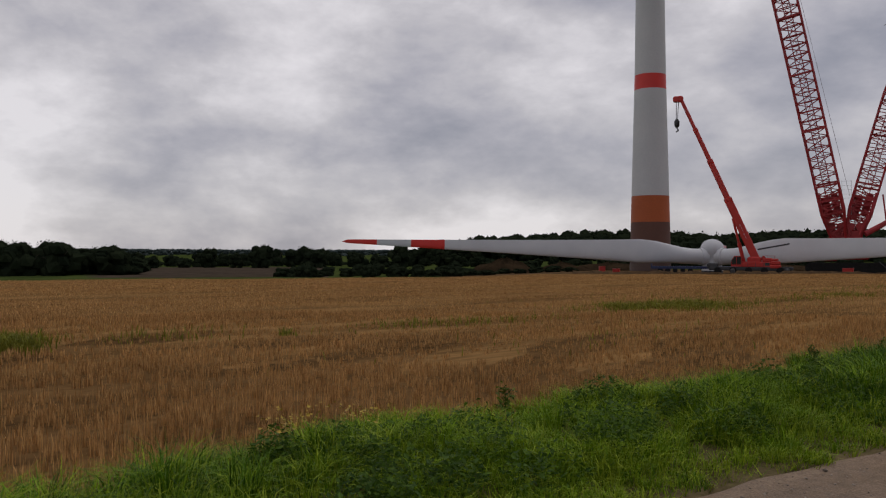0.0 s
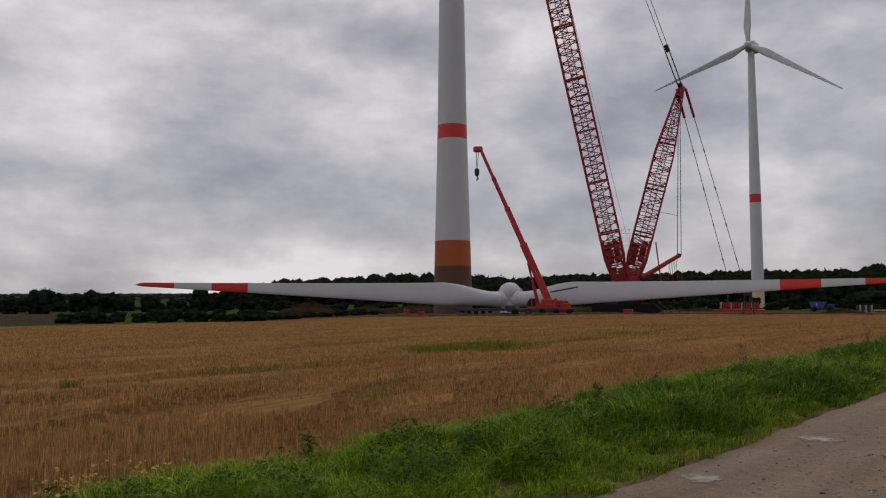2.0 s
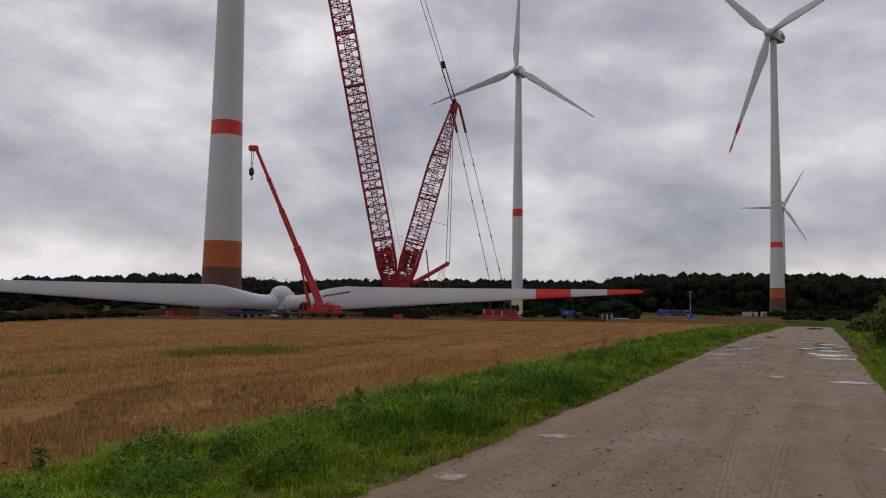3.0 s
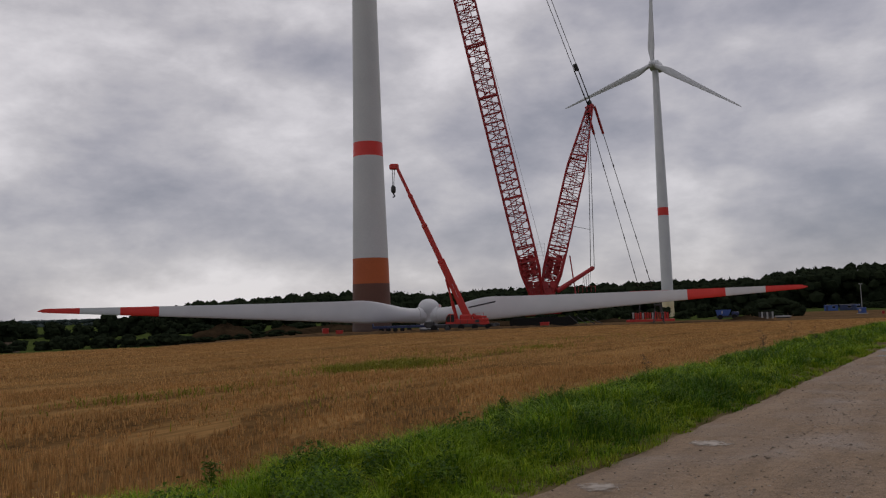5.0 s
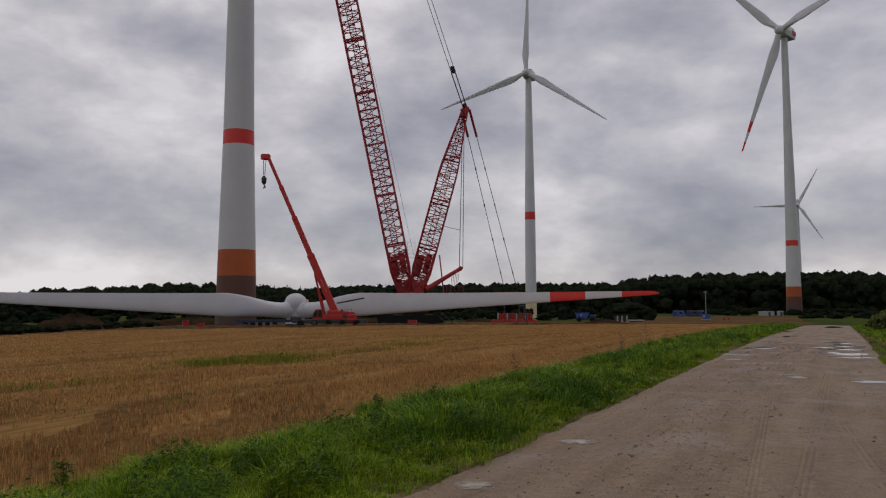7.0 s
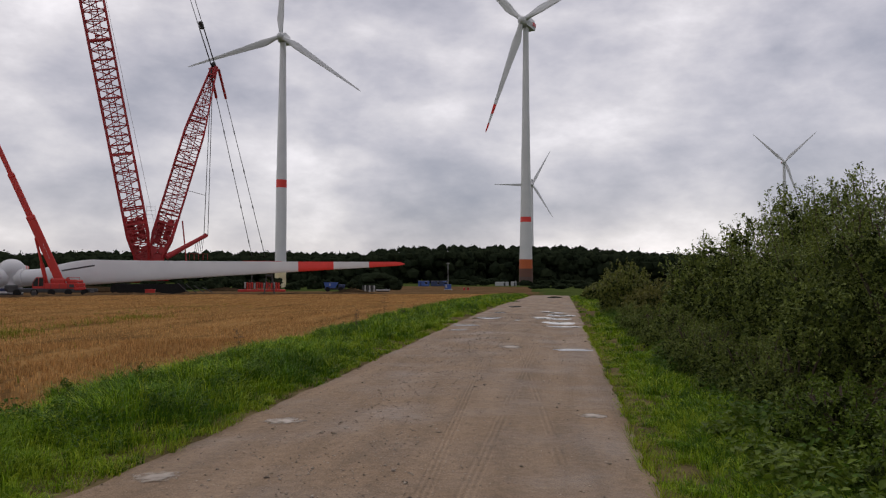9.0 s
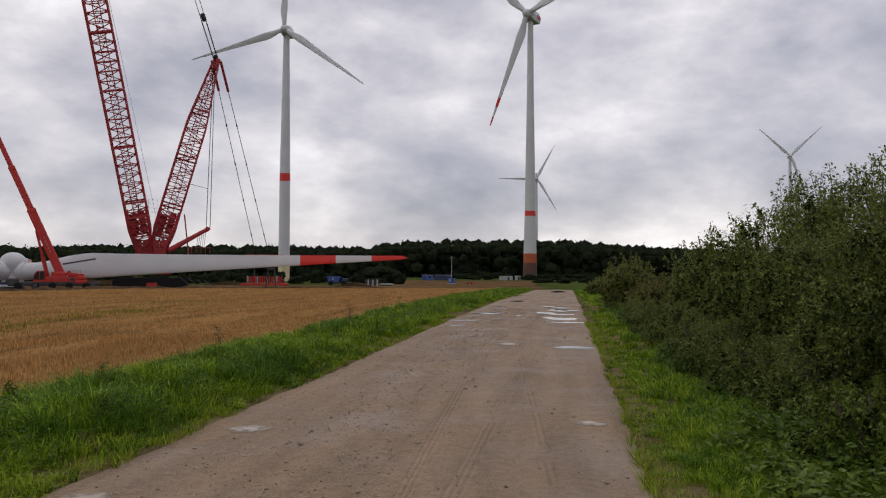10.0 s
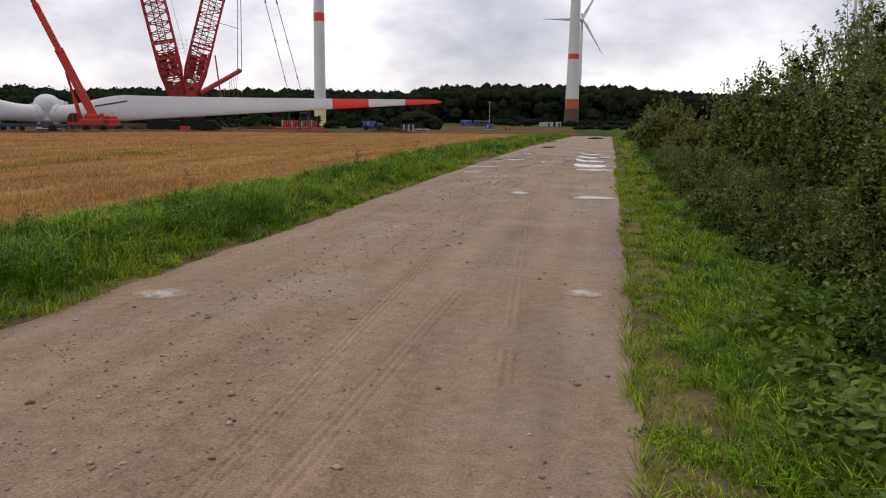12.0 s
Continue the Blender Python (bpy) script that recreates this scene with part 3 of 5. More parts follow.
    for k in range(4):
        q = across * (5.2 + 1.5 * k) - away * 4.9
        part("ramp_plate", Geo().tube(q + Vector((0, 0, 2.1 - 0.25 * k)), q + across * 2.0 + Vector((0, 0, 0.25)), 0.09, n=5), M_DARK, t)
    part("undercarriage", Geo().box(Vector((0, 0, 1.2)), (5, 6, 1.2), turn, 0.1), M_DARK, t)
    # rear boom that carries the mast ropes
    a0, a1 = at(27.9, 1.5, 165), at(25.4, 3.0, 168)
    af = Geo()
    for s in (-1, 1):
        af.tube(a0 + away * s * 1.2, a1 + away * s * 1.2, 0.52, 0.4, 8)
    for k in range(6):
        q = a0.lerp(a1, k / 5)
        af.tube(q - away * 1.2, q + away * 1.2, 0.16, n=6)
    part("rear_frame", af, M_CRANE, t)
    part("sheave", Geo().tube(a1 - away * 1.5, a1 + away * 1.5, 0.48, n=16), M_CRANE, t)
    for k in range(5):
        q = a1.lerp(a0, 0.03 + 0.05 * k)
        part("reeving_line", Geo().tube(q, q + across * -0.35 + Vector((0, 0, -3.6 + 0.2 * k)), 0.06, n=4), M_ROPE, t)
    part("rear_strut", Geo().tube(at(26.9, 4.0, 167), at(26.6, 1.2, 166), 0.14, n=6), M_CRANE, t)
    ropes = Geo()
    for s in (-1, 1):
        o = away * (s * 1.2) + across * (s * 0.55)
        ropes.tube(der1 - across * 0.4 + o * 0.3, a1 + across * 0.2 + o * 0.8, 0.075, n=5)
        top, mid = der1 + across * (0.4 * s), der1.lerp(head, 0.06) + across * (0.45 * s)
        ropes.tube(top, mid, 0.13, n=5).tube(mid, head + across * (0.7 * s), 0.075, n=5)
    part("rope", ropes, M_ROPE, t, "dark steel pendant ropes")
    for k in (0.0, 0.062):
        part("rope_clamp", Geo().box(der1.lerp(head, k) + Vector((0, 0, 0.5)), (1.0, 0.7, 1.7), (head - der1).to_track_quat("Z", "Y").to_matrix(), 0.2), M_DARK, t)
    arms = Geo()
    b0, b1 = at(22.2, 1.6, 199), at(21.3, 1.6, 199)
    for s, e in ((-1, b0), (1, b1)):
        start = der1 + across * (0.9 * s)
        arms.tube(start, start.lerp(e, 0.14), 0.28, n=6)
        rope = Geo().tube(start.lerp(e, 0.14), e, 0.075, n=5)
        for k in (0.3, 0.5, 0.7, 0.9):
            rope.tube(start.lerp(e, k), start.lerp(e, k + 0.015), 0.14, n=6)
        part("ballast_rope", rope, M_ROPE, t)
    arms.box(der1 + Vector((0, 0, -0.5)), (1.5, 1.0, 2.2), (der1 - der0).to_track_quat("Z", "Y").to_matrix(), 0.25)
    part("mast_head", arms, M_CRANE, t)
    part("hoist_line", Geo().tube(boom0 + across * 1.8 + Vector((0, 0, 8)), boom0.lerp(head, 0.42) + across * 1.9, 0.03, n=4), M_GREY, t)
    part("guy_line", Geo().tube(at(26.95, 6.2, 167), at(25.35, 5.8, 168), 0.06, n=4), M_ROPE, t)
    rail = Geo()
    for k in range(5):
        q = at(26.4 - 0.3 * k, 1.35, 172)
        rail.tube(q, q + Vector((0, 0, 1.2)), 0.06, n=4)
    rail.tube(at(26.4, 1.75, 172), at(25.2, 1.75, 172), 0.06, n=4)
    part("walkway_rail", rail, M_CRANE, t)


build_lattice_crane()


def build_ballast():
    p = ground_at(21.5, 200)
    t = thing("ballast_stack", Matrix.Translation(p) @ pose(0, 0, 0, 0, 0, 21.5), "red crane counterweight slabs with pale edges on a frame", "counterweight")
    part("base_frame", Geo().box((0, 0, 0.3), (11.4, 4.0, 0.6), None, 0.1), M_MOBILE, t)
    for k in range(15):
        x = -4.05 + k * 0.58
        part("slab", Geo().box((x, 0, 1.45 + 0.12 * (k % 3 == 0)), (0.38, 3.0, 1.5 + 0.2 * (k % 4 == 1)), None, 0.06), M_MOBILE if k % 4 else M_GREY, t)
    for s in (-1, 1):
        part("post", Geo().tube((2.6 * s, 0, 0.6), (2.2 * s, 0, 7.4), 0.14, n=6), M_DARK, t)
    part("top_beam", Geo().box((0, 0, 7.3), (9.4, 1.0, 0.6), None, 0.1), M_MOBILE, t)


build_ballast()


def wheel(parent, place, r, w, axis):
    a = Vector(place)
    tyre = part("wheel", Geo().tube(a - axis * w / 2, a + axis * w / 2, r, n=18), M_RUBBER, parent, smooth=True)
    part("rim", Geo().tube(a - axis * (w / 2 + 0.02), a + axis * (w / 2 + 0.02), r * 0.55, n=12), M_RUBBER, tyre)


def build_mobile_crane():
    p = ground_at(34.6, 140)
    t = thing("mobile_crane", Matrix.Translation(p) @ pose(0, 0, 0, 0, 0, 34.6), "bright red telescopic mobile crane with raised boom", "crane")
    part("carrier", Geo().box((-0.5, 0, 0.85), (13.0, 2.7, 0.6), None, 0.15).box((-6.4, 0, 1.3), (1.8, 2.6, 0.9), None, 0.2), M_DARK, t)
    for k in range(5):
        for s in (-1, 1):
            wheel(t, (-5.6 + k * 2.4, 1.25 * s, 0.55), 0.55, 0.5, Vector((0, 1, 0)))
    up = part("upper_carriage", Geo().box((0.6, 0, 1.55), (5.0, 2.6, 0.9), None, 0.12).box((0.1, 0, 2.3), (2.2, 1.6, 1.0), None, 0.2), M_MOBILE, t)
    part("winch_housing", Geo().box((2.1, 0, 2.3), (1.5, 2.2, 0.6), None, 0.12).tube((1.5, -1.0, 2.55), (1.5, 1.0, 2.55), 0.36, n=14).box((2.3, -1.0, 2.95), (1.9, 0.05, 0.06)).box((1.4, -1.0, 2.75), (0.06, 0.05, 0.5)).box((3.2, -1.0, 2.75), (0.06, 0.05, 0.5)), M_MOBILE, up)
    part("counterweight", Geo().box((3.3, 0, 1.2), (1.7, 3.0, 0.55), None, 0.1).box((3.3, 0, 1.78), (1.5, 2.9, 0.55), None, 0.1).box((3.2, 0, 2.3), (1.1, 2.6, 0.4), None, 0.1), M_MOBILE, up)
    for x in (-0.9, 0.3, 1.5, 2.6):
        part("panel_seam", Geo().box((x, -1.31, 1.55), (0.07, 0.03, 0.7)), M_DARK, up)
    part("engine_grille", Geo().box((2.05, -1.31, 1.6), (0.7, 0.04, 0.5)), M_DARK, up)
    cab = Geo().loft([[Vector((x, y, z)) for x, z in ((-3.5, 1.2), (-1.85, 1.2), (-1.85, 2.95), (-2.95, 2.95), (-3.4, 2.2))] for y in (-1.5, -0.3)])
    c = part("cab", cab, M_MOBILE, t)
    for x0, x1, s in ((-3.36, -2.68, 0.42), (-2.58, -1.95, 0.0)):
        part("window", Geo().loft([[Vector((x, y, z)) for x, z in ((x0, 1.55), (x1, 1.55), (x1, 2.82), (x0 + s, 2.82), (x0, 2.2))] for y in (-1.53, -0.27)]), M_GLASS, c)
    part("windscreen", Geo().loft([[Vector((x, y, z)) for x, z in ((-3.54, 1.5), (-3.44, 2.24), (-3.0, 2.9), (-2.96, 2.84), (-3.36, 2.2), (-3.46, 1.5))] for y in (-1.4, -0.4)]), M_GLASS, c)
    foot, tip = Vector((0.45, 0.2, 2.2)), Vector((-11.4, 0.2, 29.5))
    axis = (tip - foot).normalized()
    rot = axis.to_track_quat("Z", "Y").to_matrix()
    length, s = (tip - foot).length, 0.0
    for nm, share, w in (("boom_base", 0.36, 1.6), ("boom_section", 0.24, 1.2), ("boom_section", 0.2, 0.9), ("boom_section", 0.2, 0.72)):
        a, b = s * length, (s + share) * length
        g = Geo().box(foot + axis * (a + b) / 2, (w, w * 0.8, b - a), rot, 0.12)
        if nm != "boom_base":
            g.box(foot + axis * (a + 0.3), (w * 1.25, w * 1.1, 0.7), rot, 0.1)
        part(nm, g, M_MOBILE, t)
        s += share
    for k in range(5):
        part("lettering_bar", Geo().box(foot + axis * (4.2 + 0.55 * k) + rot @ Vector((0.0, 0, 0)) + Vector((0, -0.60, 0)), (0.5, 0.05, 0.34), rot, 0.0), M_WHITE, t)
    part("boom_head", Geo().box(tip + axis * 0.2 + Vector((-0.5, 0, 0.1)), (1.7, 0.9, 1.0), None, 0.2), M_MOBILE, t)
    part("rope", Geo().tube(tip + Vector((-0.9, 0, 0)), tip + Vector((-0.9, 0, -3.0)), 0.06, n=5).tube(tip + Vector((-0.5, 0, 0)), tip + Vector((-0.7, 0, -3.0)), 0.06, n=5), M_ROPE, t)
    part("hook_block", Geo().turned([(0.15, -1.0), (0.42, -0.7), (0.45, 0.1), (0.2, 0.5)], 12, tip + Vector((-0.8, 0, -3.6))), M_DARK, t, smooth=True)
    part("hook", Geo().tube(tip + Vector((-0.8, 0, -4.6)), tip + Vector((-0.55, 0, -5.1)), 0.12, n=6).tube(tip + Vector((-0.55, 0, -5.1)), tip + Vector((-0.95, 0, -5.3)), 0.12, n=6), M_DARK, t)
    ram0, ram1 = Vector((-1.5, 0.2, 1.9)), foot + axis * 8.0 - Vector((0.5, 0, 0.35))
    part("lift_ram", Geo().tube(ram0, ram0.lerp(ram1, 0.45), 0.3, n=10).tube(ram0.lerp(ram1, 0.45), ram1, 0.19, n=10), M_MOBILE, t)
    part("jib", Geo().tube((0.6, -1.2, 4.0), (5.4, -1.2, 4.9), 0.13, n=6), M_DARK, t)
    for x in (-3.2, 5.0):
        part("outrigger", Geo().box((x, 0, 0.8), (0.4, 6.5, 0.35), None, 0.05).box((x, -3.2, 0.4), (0.7, 0.7, 0.8), None, 0.1), M_DARK, t)


build_mobile_crane()


# ---- grass, weeds and stubble ----
rng = np.random.default_rng(7)


def blade_mesh(name, x, y, h, w, lean, materials, index=None, sink=0.02, way=None, simple=False):
    """Many bent, pointed blades as one mesh: places, heights, widths and how far each tip leans out."""
    n = len(x)
    z = height(x, y) - sink
    a = rng.uniform(0, 2 * np.pi, n) if way is None else way
    d = np.stack([np.cos(a), np.sin(a), np.zeros(n)], -1)
    across = np.stack([-np.sin(a), np.cos(a), np.zeros(n)], -1) * (w / 2)[:, None]
    base = np.stack([x, y, z], -1)
    up = np.array([0, 0, 1.0])
    mid = base + d * (lean * h * 0.3)[:, None] + up * (h * 0.62)[:, None]
    tip = base + d * (lean * h)[:, None] + up * (h * (1 - 0.25 * lean))[:, None]
    if simple:
        return triangles(name, np.stack([base - across, base + across, tip], 1).reshape(-1, 3), np.arange(n * 3).reshape(-1, 3), materials, index)
    verts = np.stack([base - across, base + across, mid + across * 0.8, mid - across * 0.8, tip], 1).reshape(-1, 3)
    k = np.arange(n)[:, None] * 5
    faces = np.stack([k + [0, 1, 2], k + [0, 2, 3], k + [3, 2, 4]], 1).reshape(-1, 3)
    return triangles(name, verts, faces, materials, None if index is None else np.repeat(index, 3))


def leaf_mesh(name, p, size, materials, index=None, droop=0.5, longer=1.6):
    """Many small pointed leaves, each two folded triangles, at the places p."""
    n = len(p)
    a, t = rng.uniform(0, 2 * np.pi, n), rng.normal(0, droop, n)
    d = np.stack([np.cos(a) * np.cos(t), np.sin(a) * np.cos(t), np.sin(t)], -1)
    s = np.cross(d, rng.normal(0, 0.35, (n, 3)) + [0, 0, 1.0])
    s /= np.linalg.norm(s, axis=1)[:, None] + 1e-9
    up = np.cross(s, d)
    d, s = d * (size * longer / 2)[:, None], s * (size / 2)[:, None]
    fold = up * (size * 0.15)[:, None]
    verts = np.stack([p - d, p + s + fold - d * 0.1, p + d, p - s + fold - d * 0.1], 1).reshape(-1, 3)
    k = np.arange(n)[:, None] * 4
    faces = np.stack([k + [0, 1, 2], k + [0, 2, 3]], 1).reshape(-1, 3)
    return triangles(name, verts, faces, materials, None if index is None else np.repeat(index, 2))


def scatter(x0, x1, y0, y1, density):
    n = int((x1 - x0) * (y1 - y0) * density)
    return rng.uniform(x0, x1, n), rng.uniform(y0, y1, n)


def value_noise(x, y, scale, seed):
    """Smooth noise from 0 to 1 over arrays."""
    x, y = np.asarray(x) / scale + 100, np.asarray(y) / scale + 100
    xi, yi = np.floor(x).astype(int), np.floor(y).astype(int)
    u, v = smooth01(x - xi), smooth01(y - yi)

    def h(i, j):
        q = np.sin(i * 127.1 + j * 311.7 + seed * 74.7) * 43758.5453
        return q - np.floor(q)
    return (h(xi, yi) * (1 - u) + h(xi + 1, yi) * u) * (1 - v) + (h(xi, yi + 1) * (1 - u) + h(xi + 1, yi + 1) * u) * v


def clump_grass(name, cx, cy, radius, tall, per, width, kind_of, label, lean=(0.45, 1.5)):
    """Clumps of bent blades; arrays of places, radii, heights and widths, and per clump a tint out of three."""
    n = len(cx)
    a = rng.uniform(0, 2 * np.pi, (n, per))
    q = np.sqrt(rng.random((n, per)))
    x, y = cx[:, None] + np.cos(a) * q * radius[:, None], cy[:, None] + np.sin(a) * q * radius[:, None]
    h = tall[:, None] * rng.uniform(0.45, 1.15, (n, per)) * (1 - 0.25 * q ** 2)
    w = width[:, None] * rng.uniform(0.65, 1.4, (n, per))
    sway = rng.uniform(0, 2 * np.pi, n)[:, None]
    way = np.where(rng.random((n, per)) < 0.7, a + rng.normal(0, 0.7, (n, per)), sway + rng.normal(0, 0.5, (n, per)))
    bend = rng.uniform(*lean, (n, per)) * (0.6 + 0.5 * q)
    tint = np.where(rng.random((n, per)) < 0.8, kind_of[:, None], rng.integers(0, 3, (n, per)))
    flat = [v.ravel() for v in (x, y, h, w, bend, way, tint)]
    x, y, h, w, bend, way, tint = flat
    ob = blade_mesh(name, x, y, h, w, bend, [M_GRASS, M_GRASSDEEPSHADE, M_GRASSPALE], tint.astype(int), way=way)
    return tagged(ob, label, "grass", kind="stuff")


def left_verge():
    parts = []
    for y0, y1, density, per, grow in ((-3, 10, 36, 62, 0.9), (10, 20, 26, 54, 1.15), (20, 36, 11, 42, 1.8), (36, 64, 6, 26, 2.8), (64, 112, 3, 20, 4.6)):
        x, y = scatter(-8.6, -2.27, y0, y1, density)
        far = field_edge(y) + 0.2 * np.sin(y * 0.8) + 0.15 * np.sin(y * 2.3)
        keep = (x > far - 0.3) & (x < road_left(y) - 0.02 + 0.10 * np.sin(y * 1.7) + 0.07 * np.sin(y * 4.3))
        x, y, far = x[keep], y[keep], far[keep]
        big, mid = value_noise(x, y, 1.5, 2), value_noise(x, y, 0.55, 1)
        rise = smooth01((road_left(y) + 0.1 - x) / 1.1)
        back = 1 - 0.45 * smooth01((far + 0.7 - x) / 0.8)
        tall = 0.11 + 0.48 * rise * back * (0.15 + 0.55 * big + 0.5 * mid) * rng.uniform(0.75, 1.25, len(x))
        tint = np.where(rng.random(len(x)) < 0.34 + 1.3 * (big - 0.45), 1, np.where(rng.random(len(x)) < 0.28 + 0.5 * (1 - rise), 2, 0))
        parts.append((x, y, rng.uniform(0.07, 0.19, len(x)) * grow ** 0.5, tall, per, np.full(len(x), 0.0085 * grow), tint))
    for k, (x, y, r, tall, per, w, tint) in enumerate(parts):
        clump_grass("verge_grass", x, y, r, tall, per, w, tint, "lush green grass in uneven clumps along the track" if k < 2 else "lush green grass along the farther track")


def right_verge():
    for y0, y1, density, per, grow in ((-8, 5, 7, 34, 1.9), (5, 13, 64, 56, 0.85), (13, 22, 24, 46, 1.2), (22, 40, 10, 34, 1.9), (40, 110, 2.5, 20, 4.2)):
        x, y = scatter(ROAD_R - 0.1, 4.9, y0, y1, density)
        keep = x > ROAD_R - 0.04 + 0.09 * np.sin(y * 1.3) + 0.07 * np.sin(y * 3.7)
        bare = np.hypot((x - 2.92) / 0.17, (y - 9.7) / 0.4) < 1
        thin = rng.random(len(x)) < 0.7 + 0.3 * smooth01((x - ROAD_R) / 0.3)
        keep &= thin & ~bare
        x, y = x[keep], y[keep]
        big, mid = value_noise(x, y, 1.3, 3), value_noise(x, y, 0.45, 4)
        tall = 0.06 + 0.24 * smooth01((x - ROAD_R) / 0.8) * (0.25 + 0.5 * big + 0.5 * mid)
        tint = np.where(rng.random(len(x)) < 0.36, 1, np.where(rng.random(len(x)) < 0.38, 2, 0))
        clump_grass("hedge_grass", x, y, rng.uniform(0.06, 0.15, len(x)) * grow ** 0.5, tall, per, np.full(len(x), 0.0080 * grow), tint, "short bright grass between track and hedge", (0.4, 1.3))


def weed_leaves(name, spots, label, size=0.06, per=90, material=None):
    """Broad-leaved weeds as one mass: (x, y, radius, height) of each clump."""
    ps, ss = [], []
    for x, y, r, h in spots:
        a, q = rng.uniform(0, 2 * np.pi, per), np.sqrt(rng.random(per)) * r
        px, py = x + np.cos(a) * q, y + np.sin(a) * q
        pz = height(px, py) + h * (0.15 + 0.85 * rng.random(per) ** 0.7) * (1 - 0.5 * (q / r) ** 2)
        ps.append(np.stack([px, py, pz], -1))
        ss.append(size * rng.uniform(0.5, 1.3, per))
    ob = leaf_mesh(name, np.concatenate(ps), np.concatenate(ss), [material or M_WEED])
    return tagged(ob, label, "weeds", kind="stuff")


def build_weeds():
    spots = []
    for _ in range(150):
        y = rng.uniform(-2, 1) if rng.random() < 0.1 else 4 + 50 * rng.random() ** 1.6
        spots.append((rng.uniform(float(field_edge(y)) + 0.3, float(road_left(y)) - 0.5), y, rng.uniform(0.12, 0.34), rng.uniform(0.22, 0.46)))
    tall_spots = []
    for _ in range(36):
        y = 4 + 34 * rng.random() ** 1.3
        e = float(field_edge(y))
        tall_spots.append((e + 0.25 + (float(road_left(y)) - 0.9 - e) * rng.random(), y, rng.uniform(0.18, 0.38), rng.uniform(0.27, 0.43)))
    weed_leaves("nettles", tall_spots, "dark leafy nettles standing above the verge grass", 0.03, 420)
    weed_leaves("verge_weeds", spots, "dark broad-leaved weeds among the verge grass", 0.028, 170)
    spots = []
    for _ in range(330):
        y = 6 + 50 * rng.random() ** 1.5
        spots.append((ROAD_R + 0.9 + 1.6 * rng.random() ** 0.6, y, rng.uniform(0.15, 0.45), rng.uniform(0.15, 0.5)))
    weed_leaves("hedge_weeds", spots, "low broad-leaved weeds and brambles before the hedge", 0.048, 80)
    xs, ys, hs = [], [], []
    for x, y, n, sx, sy, h in ((-16.2, 22.6, 5200, 1.5, 2.4, 0.21), (-14.8, 3.1, 1800, 0.9, 0.6, 0.21), (-14.2, 8.2, 110, 0.22, 0.22, 0.17), (-14.6, 12.0, 240, 0.7, 1.6, 0.2), (-14.6, 14.8, 240, 0.7, 1.3, 0.2), (-17, 35, 500, 0.9, 2.2, 0.2),
                               (-16, 30, 260, 0.9, 3.0, 0.2), (-15, 6.0, 200, 1.0, 1.6, 0.2), (-11, 14, 200, 3.0, 5.0, 0.2), (-20, 44, 400, 2.5, 6.0, 0.2), (-19, 28, 400, 4.0, 7.0, 0.2)):
        xs.append(x + rng.normal(0, sx * 0.6, n)), ys.append(y + rng.normal(0, sy * 0.6, n)), hs.append(h * rng.uniform(0.5, 1.4, n))
    x, y, h = (np.concatenate(q) for q in (xs, ys, hs))
    clump = value_noise(x, y, 0.6, 11) > 0.35
    x, y, h = x[clump], y[clump], h[clump]
    ob = blade_mesh("field_weeds", x, y, h, rng.uniform(0.012, 0.03, len(x)), rng.uniform(0.2, 1.0, len(x)), [M_GRASSDARK])
    tagged(ob, "green weeds along an old wheel line in the stubble", "weeds", kind="stuff")
    spots = [(3.45 + 2.0 * rng.random() ** 0.8, rng.uniform(6.6, 12.5), rng.uniform(0.2, 0.45), rng.uniform(0.18, 0.42)) for _ in range(190)]
    weed_leaves("brambles", spots, "bright broad-leaved brambles and nettles by the track", 0.056, 105, M_BRAMBLE)
    # tansy in the verge
    spots = [(rng.uniform(-4.2, -3.5), rng.uniform(3.6, 5.0), 0.09, rng.uniform(0.44, 0.52)) for _ in range(20)]
    ps = []
    for x, y, r, h in spots:
        for _ in range(7):
            px, py = x + rng.normal(0, r * 0.6), y + rng.normal(0, r * 0.6)
            ps.append((px, py, float(height(np.array(px), np.array(py))) + h + rng.normal(0, 0.02)))
    ob = leaf_mesh("tansy_flowers", np.array(ps), np.full(len(ps), 0.028) * rng.uniform(0.7, 1.3, len(ps)), [M_FLOWER], droop=0.15, longer=1.0)
    tagged(ob, "small flat heads of yellow flowers in the grass", "flowers", kind="stuff")


def tall_weed(place, h, leafy, label, material):
    """One tall weed: a stem with side twigs, and leaves or dry seed heads."""
    z = float(height(np.array(place[0]), np.array(place[1])))
    t = thing("tall_weed", Matrix.Translation((place[0], place[1], z)), label, "weed", "tall weeds on the verge")
    stem, tips = Geo(), []
    p = Vector((0, 0, -0.03))
    for k in range(6):
        q = Vector((random.gauss(0, 0.02) * h, random.gauss(0, 0.02) * h, h * (k + 1) / 6))
        stem.tube(p, q, 0.010 * (1 - k / 8), 0.010 * (1 - (k + 1) / 8), 5)
        for _ in range(2 if k else 0):
            a, l = random.uniform(0, math.tau), h * random.uniform(0.1, 0.22)
            e = q + Vector((math.cos(a) * l, math.sin(a) * l, l * random.uniform(0.2, 0.9)))
            stem.tube(q, e, 0.005, 0.003, 4)
            tips += [q.lerp(e, f) for f in (0.4, 0.7, 1.0)]
        p = q
    part("stem", stem, M_DEAD if not leafy else M_WEED, t)
    pts = np.array([tuple(v) for v in tips for _ in range(4 if leafy else 3)]) + rng.normal(0, 0.03, (len(tips) * (4 if leafy else 3), 3))
    leaves = leaf_mesh("leaves" if leafy else "seed_heads", pts, rng.uniform(0.02, 0.045, len(pts)) * (1 if leafy else 0.8), [material])
    leaves.parent = t
    tagged(leaves, kind="stuff")


